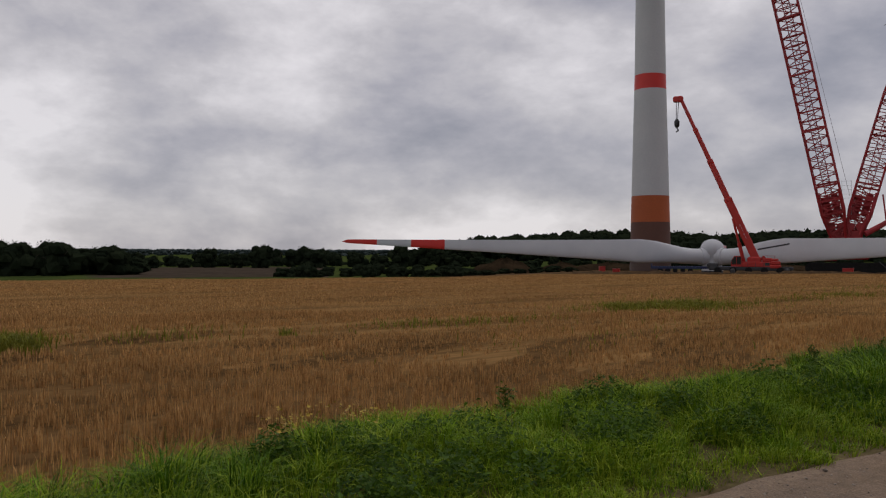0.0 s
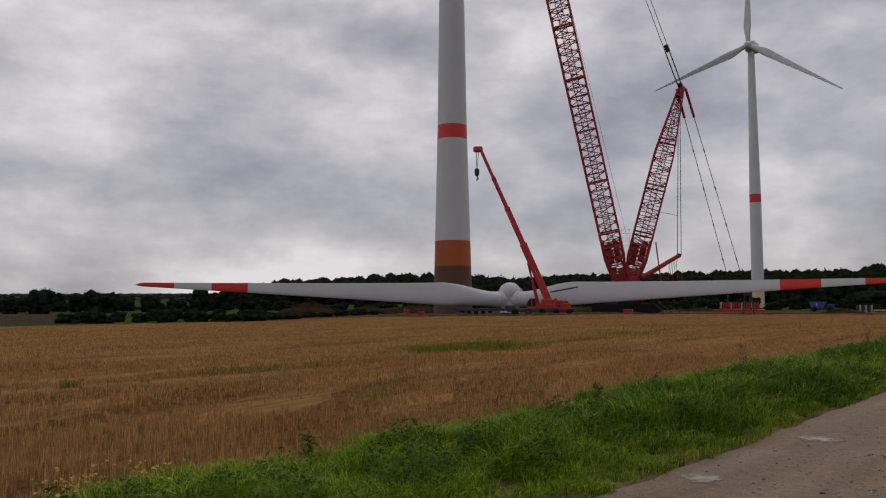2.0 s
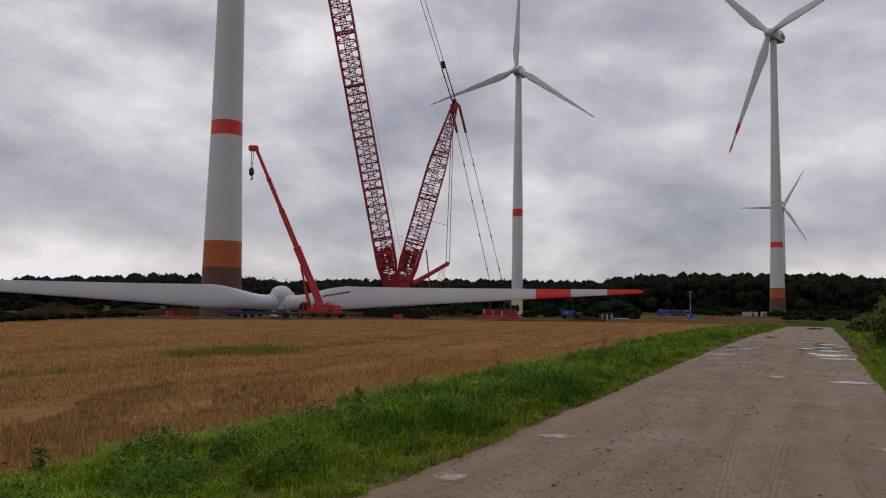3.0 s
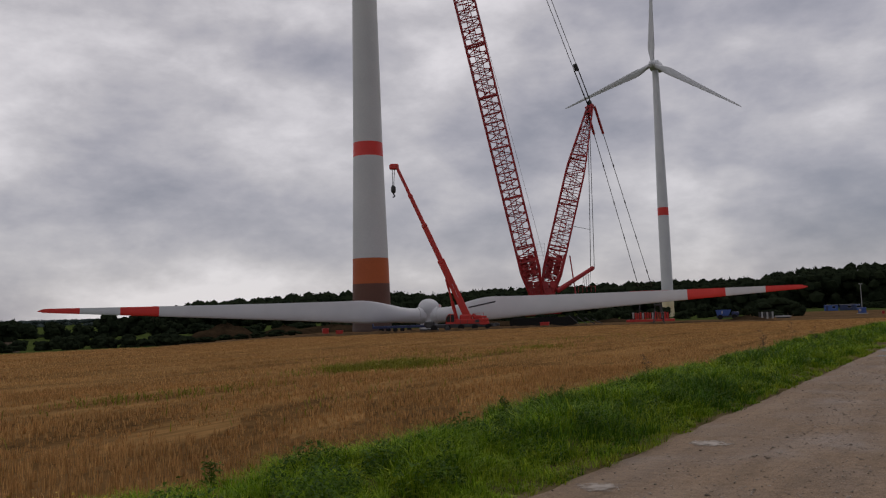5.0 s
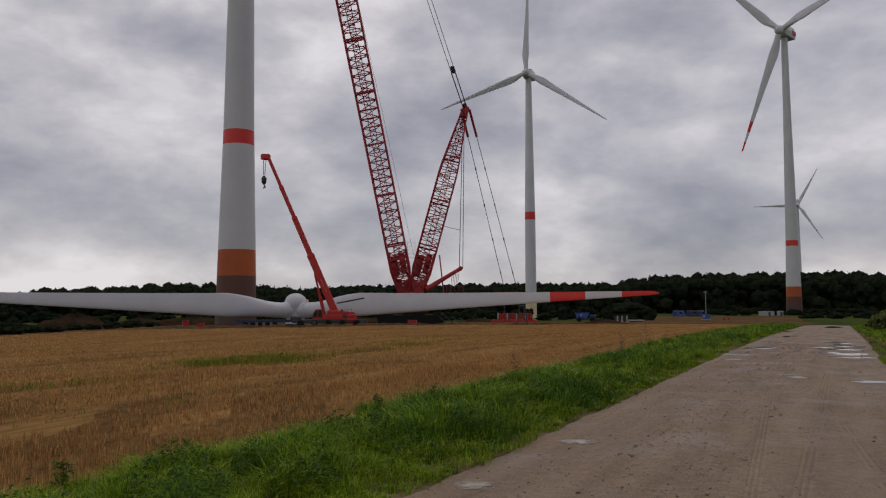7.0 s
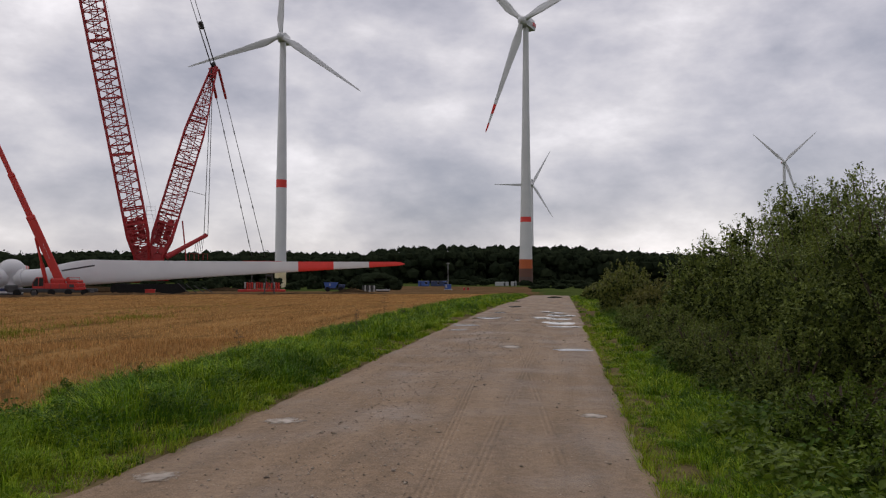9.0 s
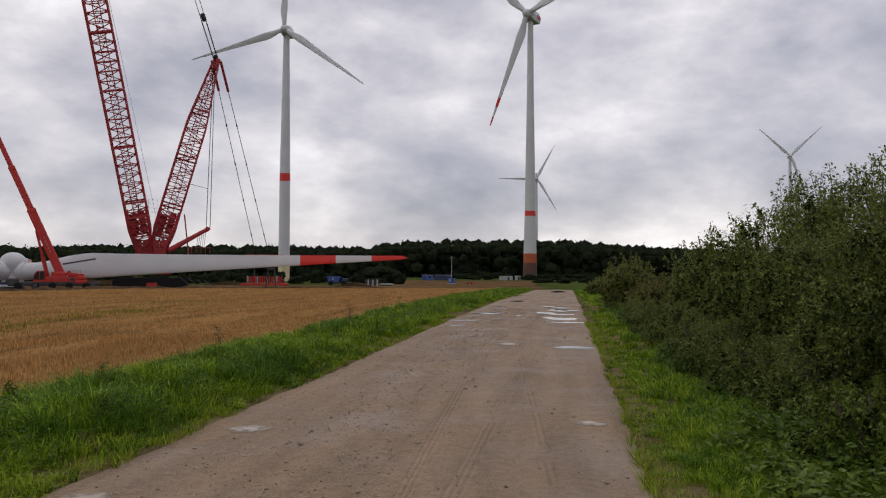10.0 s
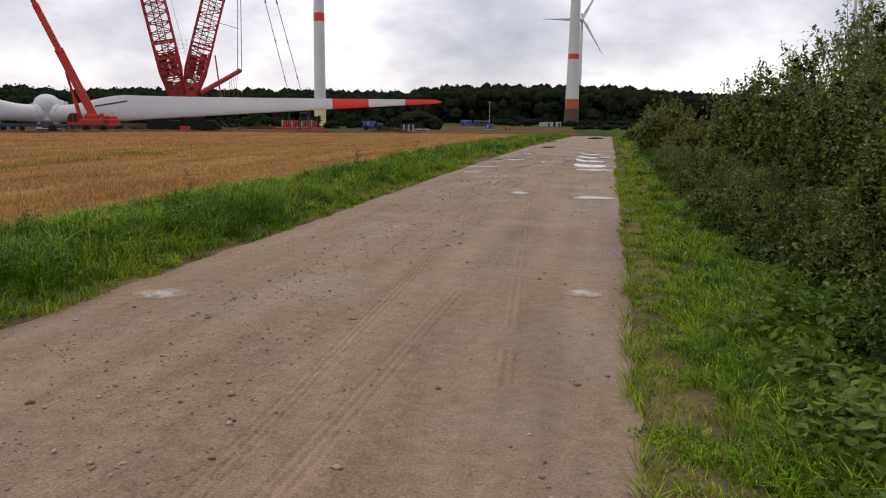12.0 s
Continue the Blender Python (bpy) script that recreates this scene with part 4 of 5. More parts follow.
def build_stubble():
    xs, ys, hs, ws = [], [], [], []
    for d0, d1, row, density, w in ((0, 13, 0.17, 96, 0.0085), (13, 24, 0.17, 78, 0.012), (24, 42, 0.26, 170, 0.019), (42, 75, 0.39, 88, 0.029), (75, 150, 0.78, 36, 0.048)):
        x, y = scatter(max(-d1 - 2, -125), -2.5, -min(d1, 30) * 0.35, min(d1 + 3, 150), density)
        r = np.hypot(x - CX, y - CY)
        az = np.degrees(np.arctan2(CX - x, y - CY))
        keep = (r >= d0) & (r < d1) & (az < 92) & field_mask(x, y)
        keep &= rng.random(len(x)) < 0.55 + 0.6 * value_noise(x, y, 2.3, 5)
        bare = value_noise(x, y * 0.5, 1.5, 9) * 0.6 + value_noise(x, y, 0.5, 8) * 0.4
        keep &= bare > 0.17
        keep &= rng.random(len(x)) < 0.5 + 0.7 * value_noise(x, y * 0.08, 0.8, 21)
        worn = (np.abs(x + 9.3 + 0.15 * np.sin(y * 0.5)) < 0.34) | (np.abs(x + 11.2 + 0.1 * np.sin(y * 0.7)) < 0.25)
        keep &= ~(worn & (value_noise(x, y, 1.4, 31) > 0.58))
        track = (np.abs(np.mod(x + 14.3, 18.0) - 0.3) < 0.3) | (np.abs(np.mod(x + 16.1, 18.0) - 0.3) < 0.3)
        keep &= ~track | (rng.random(len(x)) < 0.25)
        x, y = x[keep], y[keep]
        x = np.round((x + 0.05 * np.sin(y * 0.25)) / row) * row + rng.normal(0, 0.016 + row * 0.05, len(x))
        stems = 8 if d1 < 14 else 6 if d1 < 25 else 1
        if stems > 1:
            # each plant is a small sheaf of cut stems
            x, y = np.repeat(x, stems) + rng.normal(0, 0.018, len(x) * stems), np.repeat(y, stems) + rng.normal(0, 0.022, len(y) * stems)
        band = value_noise(x, y * 0.08, 0.8, 21)
        h = (0.135 - 0.03 * min(1.0, d0 / 42)) * (0.7 + 0.6 * band) * rng.uniform(0.6, 1.25, len(x)) * (0.8 + 0.45 * value_noise(x, y, 3.5, 6))
        for store, v in zip((xs, ys, hs, ws), (x, y, h, w * rng.uniform(0.7, 1.4, len(x)))):
            store.append(v)
    for name, k0, k1, simple in (("stubble", 0, 2, False), ("far_stubble", 2, 5, True)):
        x, y, h, w = (np.concatenate(v[k0:k1]) for v in (xs, ys, hs, ws))
        ob = blade_mesh(name, x, y, h, w * (0.95 if simple else 0.85), np.abs(rng.normal(0, 0.55 if simple else 0.17, len(x))), [M_STRAW], simple=simple)
        tagged(ob, "golden brown cereal stubble in drilled rows", "stubble", kind="stuff")


def track_edge():
    """Short trodden grass and thatch along both edges of the track."""
    xs, ys = [], []
    for x0, x1, y0, y1, density in ((-3.5, -2.16, -3, 32, 1400), (ROAD_R - 0.30, ROAD_R + 0.5, 5, 32, 1400)):
        x, y = scatter(x0, x1, y0, y1, density)
        keep = value_noise(x, y, 0.3, 15) > 0.28
        creep = 0.34 * value_noise(x * 0, y, 0.55, 17) * value_noise(x * 0, y, 2.1, 18)
        keep &= (x > ROAD_R - 0.02 - creep) | ((x < road_left(y) - 0.05 + creep) & (x > road_left(y) - 0.7))
        xs.append(x[keep]), ys.append(y[keep])
    x, y = np.concatenate(xs), np.concatenate(ys)
    over = np.where((x > road_left(y)) & (x < ROAD_R), 0.10, 0.0)
    ob = blade_mesh("track_edge_grass", x, y, rng.uniform(0.03, 0.10, len(x)) + over, rng.uniform(0.006, 0.014, len(x)), rng.uniform(0.3, 1.2, len(x)), [M_GRASSDARK, M_GRASSPALE, M_GRASS], rng.integers(0, 3, len(x)), simple=True)
    tagged(ob, "short trodden yellow-green grass at the track's edges", "grass", kind="stuff")


left_verge()
track_edge()
right_verge()
build_weeds()
build_stubble()
tall_weed((-4.45, 11.35), 0.42, True, "tall leafy green weed on the verge", M_BRAMBLE)
tall_weed((-4.75, 13.6), 0.36, True, "leafy green weed on the verge", M_BRAMBLE)
tall_weed((-5.0, 6.75), 0.30, True, "leafy green weed at the field's edge", M_BRAMBLE)
for wx, wy, wh in ((-5.1, 27.9, 0.85), (-7.0, 40.5, 1.1), (-5.3, 28.6, 0.6), (-5.0, 18.0, 0.55), (-5.2, 36.0, 0.7)):
    tall_weed((wx, wy), wh, False, "tall brown dry weed at the field's edge", M_DEAD)


# ---- hedge and trees ----
def ball_template():
    b = bmesh.new()
    bmesh.ops.create_icosphere(b, subdivisions=1, radius=1.0)
    out = np.array([p.co[:] for p in b.verts]), np.array([[p.index for p in f.verts] for f in b.faces])
    b.free()
    return out


BALL_V, BALL_F = ball_template()


# leaf colour darkened to paint the shade inside a bush
M_INNER = surface("inner_leaf_shade", (0.016, 0.026, 0.008), (0.045, 0.058, 0.017), 6.0, 0.95, 0.0, spec=0.05)


def bush(x, y, rx, ry, h, leaves, size, label, material, shoots=60):
    z = float(height(np.array(x), np.array(y)))
    t = thing("bush", Matrix.Translation((x, y, z)), label, "bush", "hedge bushes")
    wood = Geo()
    for _ in range(7):
        a, out = random.uniform(0, math.tau), random.uniform(0.2, 0.55)
        p, q = Vector((math.cos(a) * 0.12, math.sin(a) * 0.12, -0.05)), Vector((math.cos(a) * rx * out * 0.5, math.sin(a) * ry * out * 0.5, h * 0.45))
        e = Vector((math.cos(a) * rx * out, math.sin(a) * ry * out, h * random.uniform(0.65, 0.85)))
        wood.tube(p, q, 0.045, 0.03, 6).tube(q, e, 0.03, 0.01, 5)
    part("branchwork", wood, M_BARK, t)
    n = 170
    a, q = rng.uniform(0, 2 * np.pi, n), np.sqrt(rng.random(n))
    top = h * (0.95 - 0.42 * q ** 2) * (0.85 + 0.25 * rng.random(n))
    f = rng.random(n) ** 0.6
    at = np.stack([np.cos(a) * q * rx * 0.88, np.sin(a) * q * ry * 0.88, 0.12 + f * (top - 0.35)], -1)
    rad = rng.uniform(0.16, 0.40, (n, 1)) * [1, 1, 1.15] * min(1.0, h / 2.6)
    # larger shade-coloured leaves fill the inside and stop one seeing through
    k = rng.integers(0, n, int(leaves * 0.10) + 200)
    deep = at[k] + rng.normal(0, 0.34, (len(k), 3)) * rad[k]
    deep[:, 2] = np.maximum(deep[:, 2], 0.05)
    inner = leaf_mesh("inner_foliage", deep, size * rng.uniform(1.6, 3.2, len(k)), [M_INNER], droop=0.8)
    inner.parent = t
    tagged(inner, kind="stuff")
    m = int(leaves * 0.85)
    k = rng.integers(0, n, m)
    d = rng.normal(0, 1, (m, 3))
    d /= np.linalg.norm(d, axis=1)[:, None]
    body = at[k] + d * rad[k] * (0.6 + 0.65 * rng.random((m, 1)))
    body = body[body[:, 2] > 0.02]
    tips = []
    twig = Geo()
    for _ in range(shoots):
        a, q = random.uniform(0, math.tau), random.random() ** 0.5
        b = Vector((math.cos(a) * rx * q * 0.8, math.sin(a) * ry * q * 0.8, h * (0.84 - 0.38 * q * q)))
        l = random.uniform(0.3, 1.0) * h * 0.28
        e = b + Vector((math.cos(a) * 0.25 * l * (0.4 + q) + random.gauss(0, 0.1), math.sin(a) * 0.25 * l * (0.4 + q), l))
        twig.tube(b, e, 0.008, 0.003, 4)
        for f in np.linspace(0.1, 1.0, max(6, int(leaves * 0.15 / shoots))):
            p = b.lerp(e, float(f))
            s = 0.10 * (1.1 - f) * h / 3
            tips.append((p.x + random.gauss(0, s + 0.02), p.y + random.gauss(0, s + 0.02), p.z + random.gauss(0, 0.02)))
    tagged(part("twig_growth", twig, M_BARK, t), kind="stuff")
    p = np.concatenate([body, np.array(tips)])
    crown = leaf_mesh("leaves", p, size * rng.uniform(0.6, 1.35, len(p)), [material], droop=0.7, longer=2.0)
    crown.parent = t
    tagged(crown, kind="stuff")


M_YELLOWLEAF = surface("yellowish_leaves", (0.06, 0.08, 0.012), (0.22, 0.235, 0.04), 0.5, 0.55, 0.0, fine=2.0, island=0.5, thin=0.25, spec=0.3)
M_BROWNLEAF = surface("browning_leaves", (0.055, 0.062, 0.014), (0.24, 0.225, 0.06), 0.5, 0.65, 0.0, fine=2.0, island=0.5, thin=0.2, spec=0.15)
for bx, by, brx, bry, bh, bn, bs, bm in (
        (6.7, 9.6, 1.9, 2.2, 3.25, 64000, 0.026, M_LEAF), (6.4, 13.4, 2.0, 2.3, 3.25, 66000, 0.026, M_LEAF), (6.9, 17.2, 2.2, 2.3, 3.6, 46000, 0.031, M_LEAF),
        (9.6, 16.0, 2.2, 3.0, 3.3, 14000, 0.05, M_LEAF), (7.0, 21.4, 2.2, 2.5, 3.65, 28000, 0.043, M_LEAF), (6.5, 26.0, 2.0, 2.6, 3.2, 15000, 0.055, M_LEAF),
        (6.0, 31.0, 1.8, 2.8, 1.9, 14000, 0.05, M_BROWNLEAF), (5.7, 36.5, 1.6, 2.8, 1.6, 11000, 0.055, M_BROWNLEAF), (4.95, 44.0, 1.5, 2.4, 2.75, 9000, 0.06, M_YELLOWLEAF),
        (5.7, 52.0, 1.6, 3.4, 1.7, 3000, 0.09, M_BROWNLEAF), (5.2, 78.0, 1.5, 3.5, 1.7, 2500, 0.11, M_YELLOWLEAF), (5.4, 92.0, 1.8, 4.0, 1.3, 1500, 0.12, M_YELLOWLEAF)):
    say = "dense dark green hedge bush beside the track" if bm is M_LEAF else "browning shrub in the hedge beside the track" if bm is M_BROWNLEAF else "yellowish green bush beside the track"
    bush(bx, by, brx, bry, bh, bn, bs, say, bm)
for bx, by, brx, bh in ((5.8, 8.0, 0.9, 1.35), (5.6, 10.2, 0.9, 1.3), (4.9, 8.6, 0.9, 0.95), (4.6, 10.6, 0.8, 0.85), (4.75, 12.8, 0.8, 1.1), (4.6, 15.0, 0.8, 0.95), (4.5, 17.4, 0.8, 1.1), (4.55, 20.0, 0.9, 1.0), (4.5, 22.8, 0.9, 1.15), (4.45, 26.0, 0.9, 1.0), (4.5, 29.5, 0.9, 0.9), (4.5, 33.5, 0.9, 0.9)):
    bush(bx, by, brx, brx * 1.3, bh, 11000, 0.023, "low green bramble thicket at the hedge's foot", M_LEAF if by > 11 else M_BRAMBLE, 26)


def tree_masses(lumps_at, lumps_r, leaves, size):
    """Dense crowns: dark uneven inner masses and many small leaf clumps over them, as vertices and corners."""
    n = len(lumps_at)
    core = BALL_V[None] * (1 + 0.16 * rng.normal(0, 1, (n, len(BALL_V), 1))) * (lumps_r * 0.86)[:, None] + lumps_at[:, None]
    faces = [(BALL_F[None] + (np.arange(n) * len(BALL_V))[:, None, None]).reshape(-1, 3)]
    verts = [core.reshape(-1, 3)]
    k = rng.integers(0, n, leaves)
    d = rng.normal(0, 1, (leaves, 3))
    d /= np.linalg.norm(d, axis=1)[:, None]
    p = lumps_at[k] + d * lumps_r[k] * rng.uniform(0.76, 1.07, (leaves, 1))
    e1, e2 = rng.normal(0, 1, (leaves, 3)), rng.normal(0, 1, (leaves, 3))
    s = size * rng.uniform(0.5, 1.2, leaves)[:, None]
    e1, e2 = e1 / np.linalg.norm(e1, axis=1)[:, None] * s, e2 / np.linalg.norm(e2, axis=1)[:, None] * s
    base = n * len(BALL_V)
    verts.append(np.stack([p - e1 * 0.6, p + e1 * 0.6, p + e2], 1).reshape(-1, 3))
    faces.append(base + np.arange(leaves * 3).reshape(-1, 3))
    return np.concatenate(verts), np.concatenate(faces)


def crown_lumps(h, spread, n, pine=False):
    """Centres and radii of the balls that make up one crown of that height."""
    f = rng.uniform(0.06, 0.84, n)
    f[0] = 0.84
    wide = np.sqrt(np.clip(1 - ((f - 0.45) / 0.62) ** 2, 0.05, 1)) if not pine else np.clip(1.05 - f, 0.12, 1)
    a, q = rng.uniform(0, 2 * np.pi, n), rng.uniform(0.1, 0.75, n) * wide * spread
    q[0] *= 0.3
    at = np.stack([np.cos(a) * q, np.sin(a) * q, f * h], -1)
    r = rng.uniform(0.34, 0.54, n) * spread * (0.55 + 0.45 * wide)
    rad = np.stack([r, r, np.minimum(r * 0.95, h * 0.29)], -1)
    return at, rad


def tree(place, h, spread, label, group, leaves=900, size=0.7, name="tree"):
    t = thing(name, Matrix.Translation(place), label, name, group)
    wood = Geo().tube((0, 0, -0.2), (0, 0, h * 0.45), 0.035 * h, 0.02 * h, 7)
    for k in range(5):
        a = math.tau * k / 5 + random.random()
        wood.tube((0, 0, h * (0.25 + 0.04 * k)), (math.cos(a) * spread * 0.6, math.sin(a) * spread * 0.6, h * random.uniform(0.55, 0.85)), 0.015 * h, 0.005 * h, 5)
    part("trunk", wood, M_BARK, t)
    at, rad = crown_lumps(h, spread, 34)
    verts, faces = tree_masses(at, rad, leaves, size * 0.55)
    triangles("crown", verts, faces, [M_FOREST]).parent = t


def build_trees():
    for k in range(19):
        az = 77.9 + 15.5 * (k + random.uniform(-0.3, 0.3)) / 18
        h = 5.5 * random.uniform(0.85, 1.1) + (1.6 if 82 < az < 86 else 0) - (1.8 if az < 78.6 else 0)
        tree(ground_at(az, 185 + random.uniform(-8, 14)), h, 4.8, "dark broad-crowned tree at the field's end", "copse trees", 3000, 0.55)
    for k in range(34):
        az = 53.0 + 27 * (k + random.uniform(-0.4, 0.4)) / 33
        r = random.uniform(300, 380)
        lift = 2.6 if (67.5 < az < 70 or 63 < az < 67 or 57 < az < 60) else 0.0
        tree(ground_at(az, r), 6.2 * random.uniform(0.5, 1.2) + lift, random.uniform(2.8, 4.0) + lift * 0.4, "dark tree in the row across the valley", "valley trees", 1500, 0.7)
    for k in range(36):
        az = 52.0 + 30 * (k + random.uniform(-0.4, 0.4)) / 35
        tree(ground_at(az, random.uniform(385, 430)), random.uniform(1.4, 2.8), 4.2, "dark bush in the hedgerow across the valley", "valley hedgerow", 300, 0.9, "bush")
    for k in range(15):
        az = 55.5 + 12 * (k + random.uniform(-0.4, 0.4)) / 14
        tree(ground_at(az, random.uniform(140, 170)), random.uniform(1.2, 2.6), 2.0, "low dark bush beyond the stubble", "field-end bushes", 450, 0.4, "bush")
    for k in range(46):
        az = 12.0 + 38 * (k + random.uniform(-0.4, 0.4)) / 45
        tree(ground_at(az, random.uniform(215, 300)), random.uniform(1.6, 3.8), random.uniform(1.9, 3.4), "dark bush behind the building site", "site bushes", 450, 0.6, "bush")
    tree(ground_at(13.4, 240), 4.9, 6.5, "large rounded dark bush behind the building site", "site bushes", 1500, 0.6, "bush")
    for az, r, h in ((16.3, 250, 3.8), (17.8, 260, 4.0), (37.9, 225, 7.6), (36.2, 250, 6.2), (39.0, 230, 7.0)):
        tree(ground_at(az, r), h, h * 0.7, "dark tree behind the building site", "site trees", 900, 0.65)
    for k in range(9):
        az = 47 + 9.5 * k / 8
        tree(ground_at(az, random.uniform(150, 160)), random.uniform(0.8, 1.5), 1.8, "low green scrub before the soil heaps", "heap scrub", 700, 0.3, "bush")
    for k in range(13):
        tree(ground_at(-7 + 9 * (k + random.uniform(-0.4, 0.4)) / 12, random.uniform(260, 330)), random.uniform(1.3, 2.2), 2.8, "low dark bush in the meadow before the wood", "meadow bushes", 300, 0.6, "bush")
    for k in range(34):
        az = -9 + 17 * (k + random.uniform(-0.4, 0.4)) / 33
        tree(ground_at(az, random.uniform(455, 530)), random.uniform(2.0, 4.0), 4.4, "low bush at the wood's foot", "wood-edge bushes", 350, 0.9, "bush")


def build_forest():
    ats, rads = [], []
    skyline_az = [-30, -12, -8.4, -3.8, 0.2, 5.9, 10, 12.5, 14.5, 18, 22.5, 28, 32, 36, 40, 44, 47, 51, 54, 57]
    skyline_el = [1.3, 1.55, 1.86, 2.22, 2.55, 2.68, 2.56, 2.36, 1.97, 1.93, 2.0, 1.8, 1.9, 1.6, 1.85, 2.0, 1.8, 1.6, 1.45, 0.6]
    for r in (555, 585, 620, 660):
        az = -32.0
        while az < 57:
            a, rr = az + random.uniform(-0.2, 0.2), r + random.uniform(-12, 12)
            el = float(np.interp(a, skyline_az, skyline_el)) * (0.82 + 0.18 * (r - 555) / 105) + random.gauss(0, 0.03)
            g = ground_at(a, rr)
            h = max(6.0, 1.7 + rr * math.tan(radians(el)) - g.z)
            pine = random.random() < 0.06
            at, rad = crown_lumps(h, random.uniform(4.0, 7.4) * (0.5 if pine else 1.5), 10, pine)
            ats.append(at + [g.x, g.y, g.z]), rads.append(rad)
            az += random.uniform(0.2, 0.46)
    # the far woods across the valley, with haze put into their colour
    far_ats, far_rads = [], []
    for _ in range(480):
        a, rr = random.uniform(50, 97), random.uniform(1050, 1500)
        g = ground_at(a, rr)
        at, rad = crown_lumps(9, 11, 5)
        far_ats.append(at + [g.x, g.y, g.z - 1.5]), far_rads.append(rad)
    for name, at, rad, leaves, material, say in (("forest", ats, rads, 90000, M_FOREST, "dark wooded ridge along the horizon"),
                                                 ("far_forest", far_ats, far_rads, 12000, M_HAZEWOOD, "distant woods across the valley, tinted bluish for haze")):
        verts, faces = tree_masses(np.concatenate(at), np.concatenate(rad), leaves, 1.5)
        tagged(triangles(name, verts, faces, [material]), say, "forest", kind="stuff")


build_trees()
build_forest()


# ---- track details ----
M_WATER = surface("puddle_water", (0.05, 0.042, 0.035), (0.07, 0.06, 0.05), 3.0, 0.05, 0.0, spec=1.0)


M_DAMP = surface("damp_silt", (0.30, 0.25, 0.20), (0.44, 0.375, 0.305), 6.0, 0.5, 0.05)


def feather(m):
    """Lets the material fade out raggedly towards the rim of its own mesh."""
    tree = m.node_tree
    out = next(n for n in tree.nodes if n.type == "OUTPUT_MATERIAL")
    full = out.inputs[0].links[0].from_socket

    def make(kind):
        return tree.nodes.new(kind)

    def join(a, b):
        tree.links.new(a, b)
    coord, off, rag = make("ShaderNodeTexCoord"), make("ShaderNodeVectorMath"), make("ShaderNodeTexNoise")
    off.operation = "DISTANCE"
    off.inputs[1].default_value = (0.5, 0.5, 0.5)
    flat = make("ShaderNodeMapping")
    flat.inputs["Scale"].default_value, flat.inputs["Location"].default_value = (1, 1, 0), (0, 0, 0.5)
    join(coord.outputs["Generated"], flat.inputs[0]), join(flat.outputs[0], off.inputs[0])
    rag.inputs["Scale"].default_value, rag.inputs["Detail"].default_value = 9.0, 5.0
    join(coord.outputs["Object"], rag.inputs["Vector"])
    reach = maths(tree, join, "ADD", off.outputs["Value"], maths(tree, join, "MULTIPLY", maths(tree, join, "SUBTRACT", rag.outputs[0], 0.5), 0.7))
    fade = make("ShaderNodeMapRange")
    fade.inputs["From Min"].default_value, fade.inputs["From Max"].default_value = 0.12, 0.46
    join(reach, fade.inputs["Value"])
    clear, mix = make("ShaderNodeBsdfTransparent"), make("ShaderNodeMixShader")
    join(fade.outputs[0], mix.inputs[0]), join(full, mix.inputs[1]), join(clear.outputs[0], mix.inputs[2]), join(mix.outputs[0], out.inputs[0])


feather(M_DAMP)


def road_z(x, y):
    l, r = road_edge(y, -1), road_edge(y, 1)
    u = min(1.0, max(0.0, (x - l) / (r - l)))
    return float(height(np.array(0.15), np.array(y))) + 0.12 + road_height(u, y)


def puddle(x, y, rx, ry, seed):
    if y < 34:
        rx, ry = rx * 1.0, ry * (0.55 if y < 20 else 0.45)
    n = 22
    rim = []
    for k in range(n):
        a = math.tau * k / n
        q = 1 + 0.35 * noise.noise((math.cos(a) * 1.5 + seed * 7.3, math.sin(a) * 1.5, seed)) + 0.15 * noise.noise((math.cos(a) * 5, math.sin(a) * 5, seed))
        rim.append((x + math.cos(a) * rx * q, y + math.sin(a) * ry * q))
    pts = [(x, y, road_z(x, y) + 0.012)] + [(px, py, road_z(px, py) + 0.008) for px, py in rim]
    ob = new("puddle", Geo().add(pts, [(0, k + 1, (k + 1) % n + 1) for k in range(n)]).mesh("puddle", M_WATER if y > 20 and x != 0.43 else M_DAMP, True))
    tagged(ob, "shallow puddle reflecting the sky on the track", "puddle", "puddles", "structure")


puddle(2.19, 12.61, 0.24, 0.36, 0)
puddle(2.02, 22.39, 0.46, 0.63, 1)
puddle(0.43, 22.68, 0.42, 1.2, 2)
puddle(1.28, 45.06, 0.62, 0.87, 3)
puddle(1.66, 41.6, 0.78, 1.2, 4)
puddle(1.29, 38.3, 0.85, 1.1, 5)
puddle(1.60, 34.6, 0.75, 0.95, 6)
puddle(1.78, 32.25, 0.7, 1.0, 7)
puddle(-1.84, 29.50, 0.36, 0.6, 8)
puddle(-1.90, 32.38, 0.52, 0.75, 9)
puddle(-1.65, 38.27, 0.65, 0.95, 10)
puddle(-1.56, 44.57, 0.29, 0.72, 11)
puddle(0.79, 94.90, 0.87, 6.91, 12)
puddle(-0.13, 36.20, 0.12, 0.46, 13)
puddle(-1.81, 8.77, 0.26, 0.42, 14)
puddle(-1.66, 11.6, 0.3, 0.5, 15)
puddle(-1.29, 53.56, 0.45, 1.06, 16)
puddle(-2.57, 70.31, 0.59, 1.87, 17)


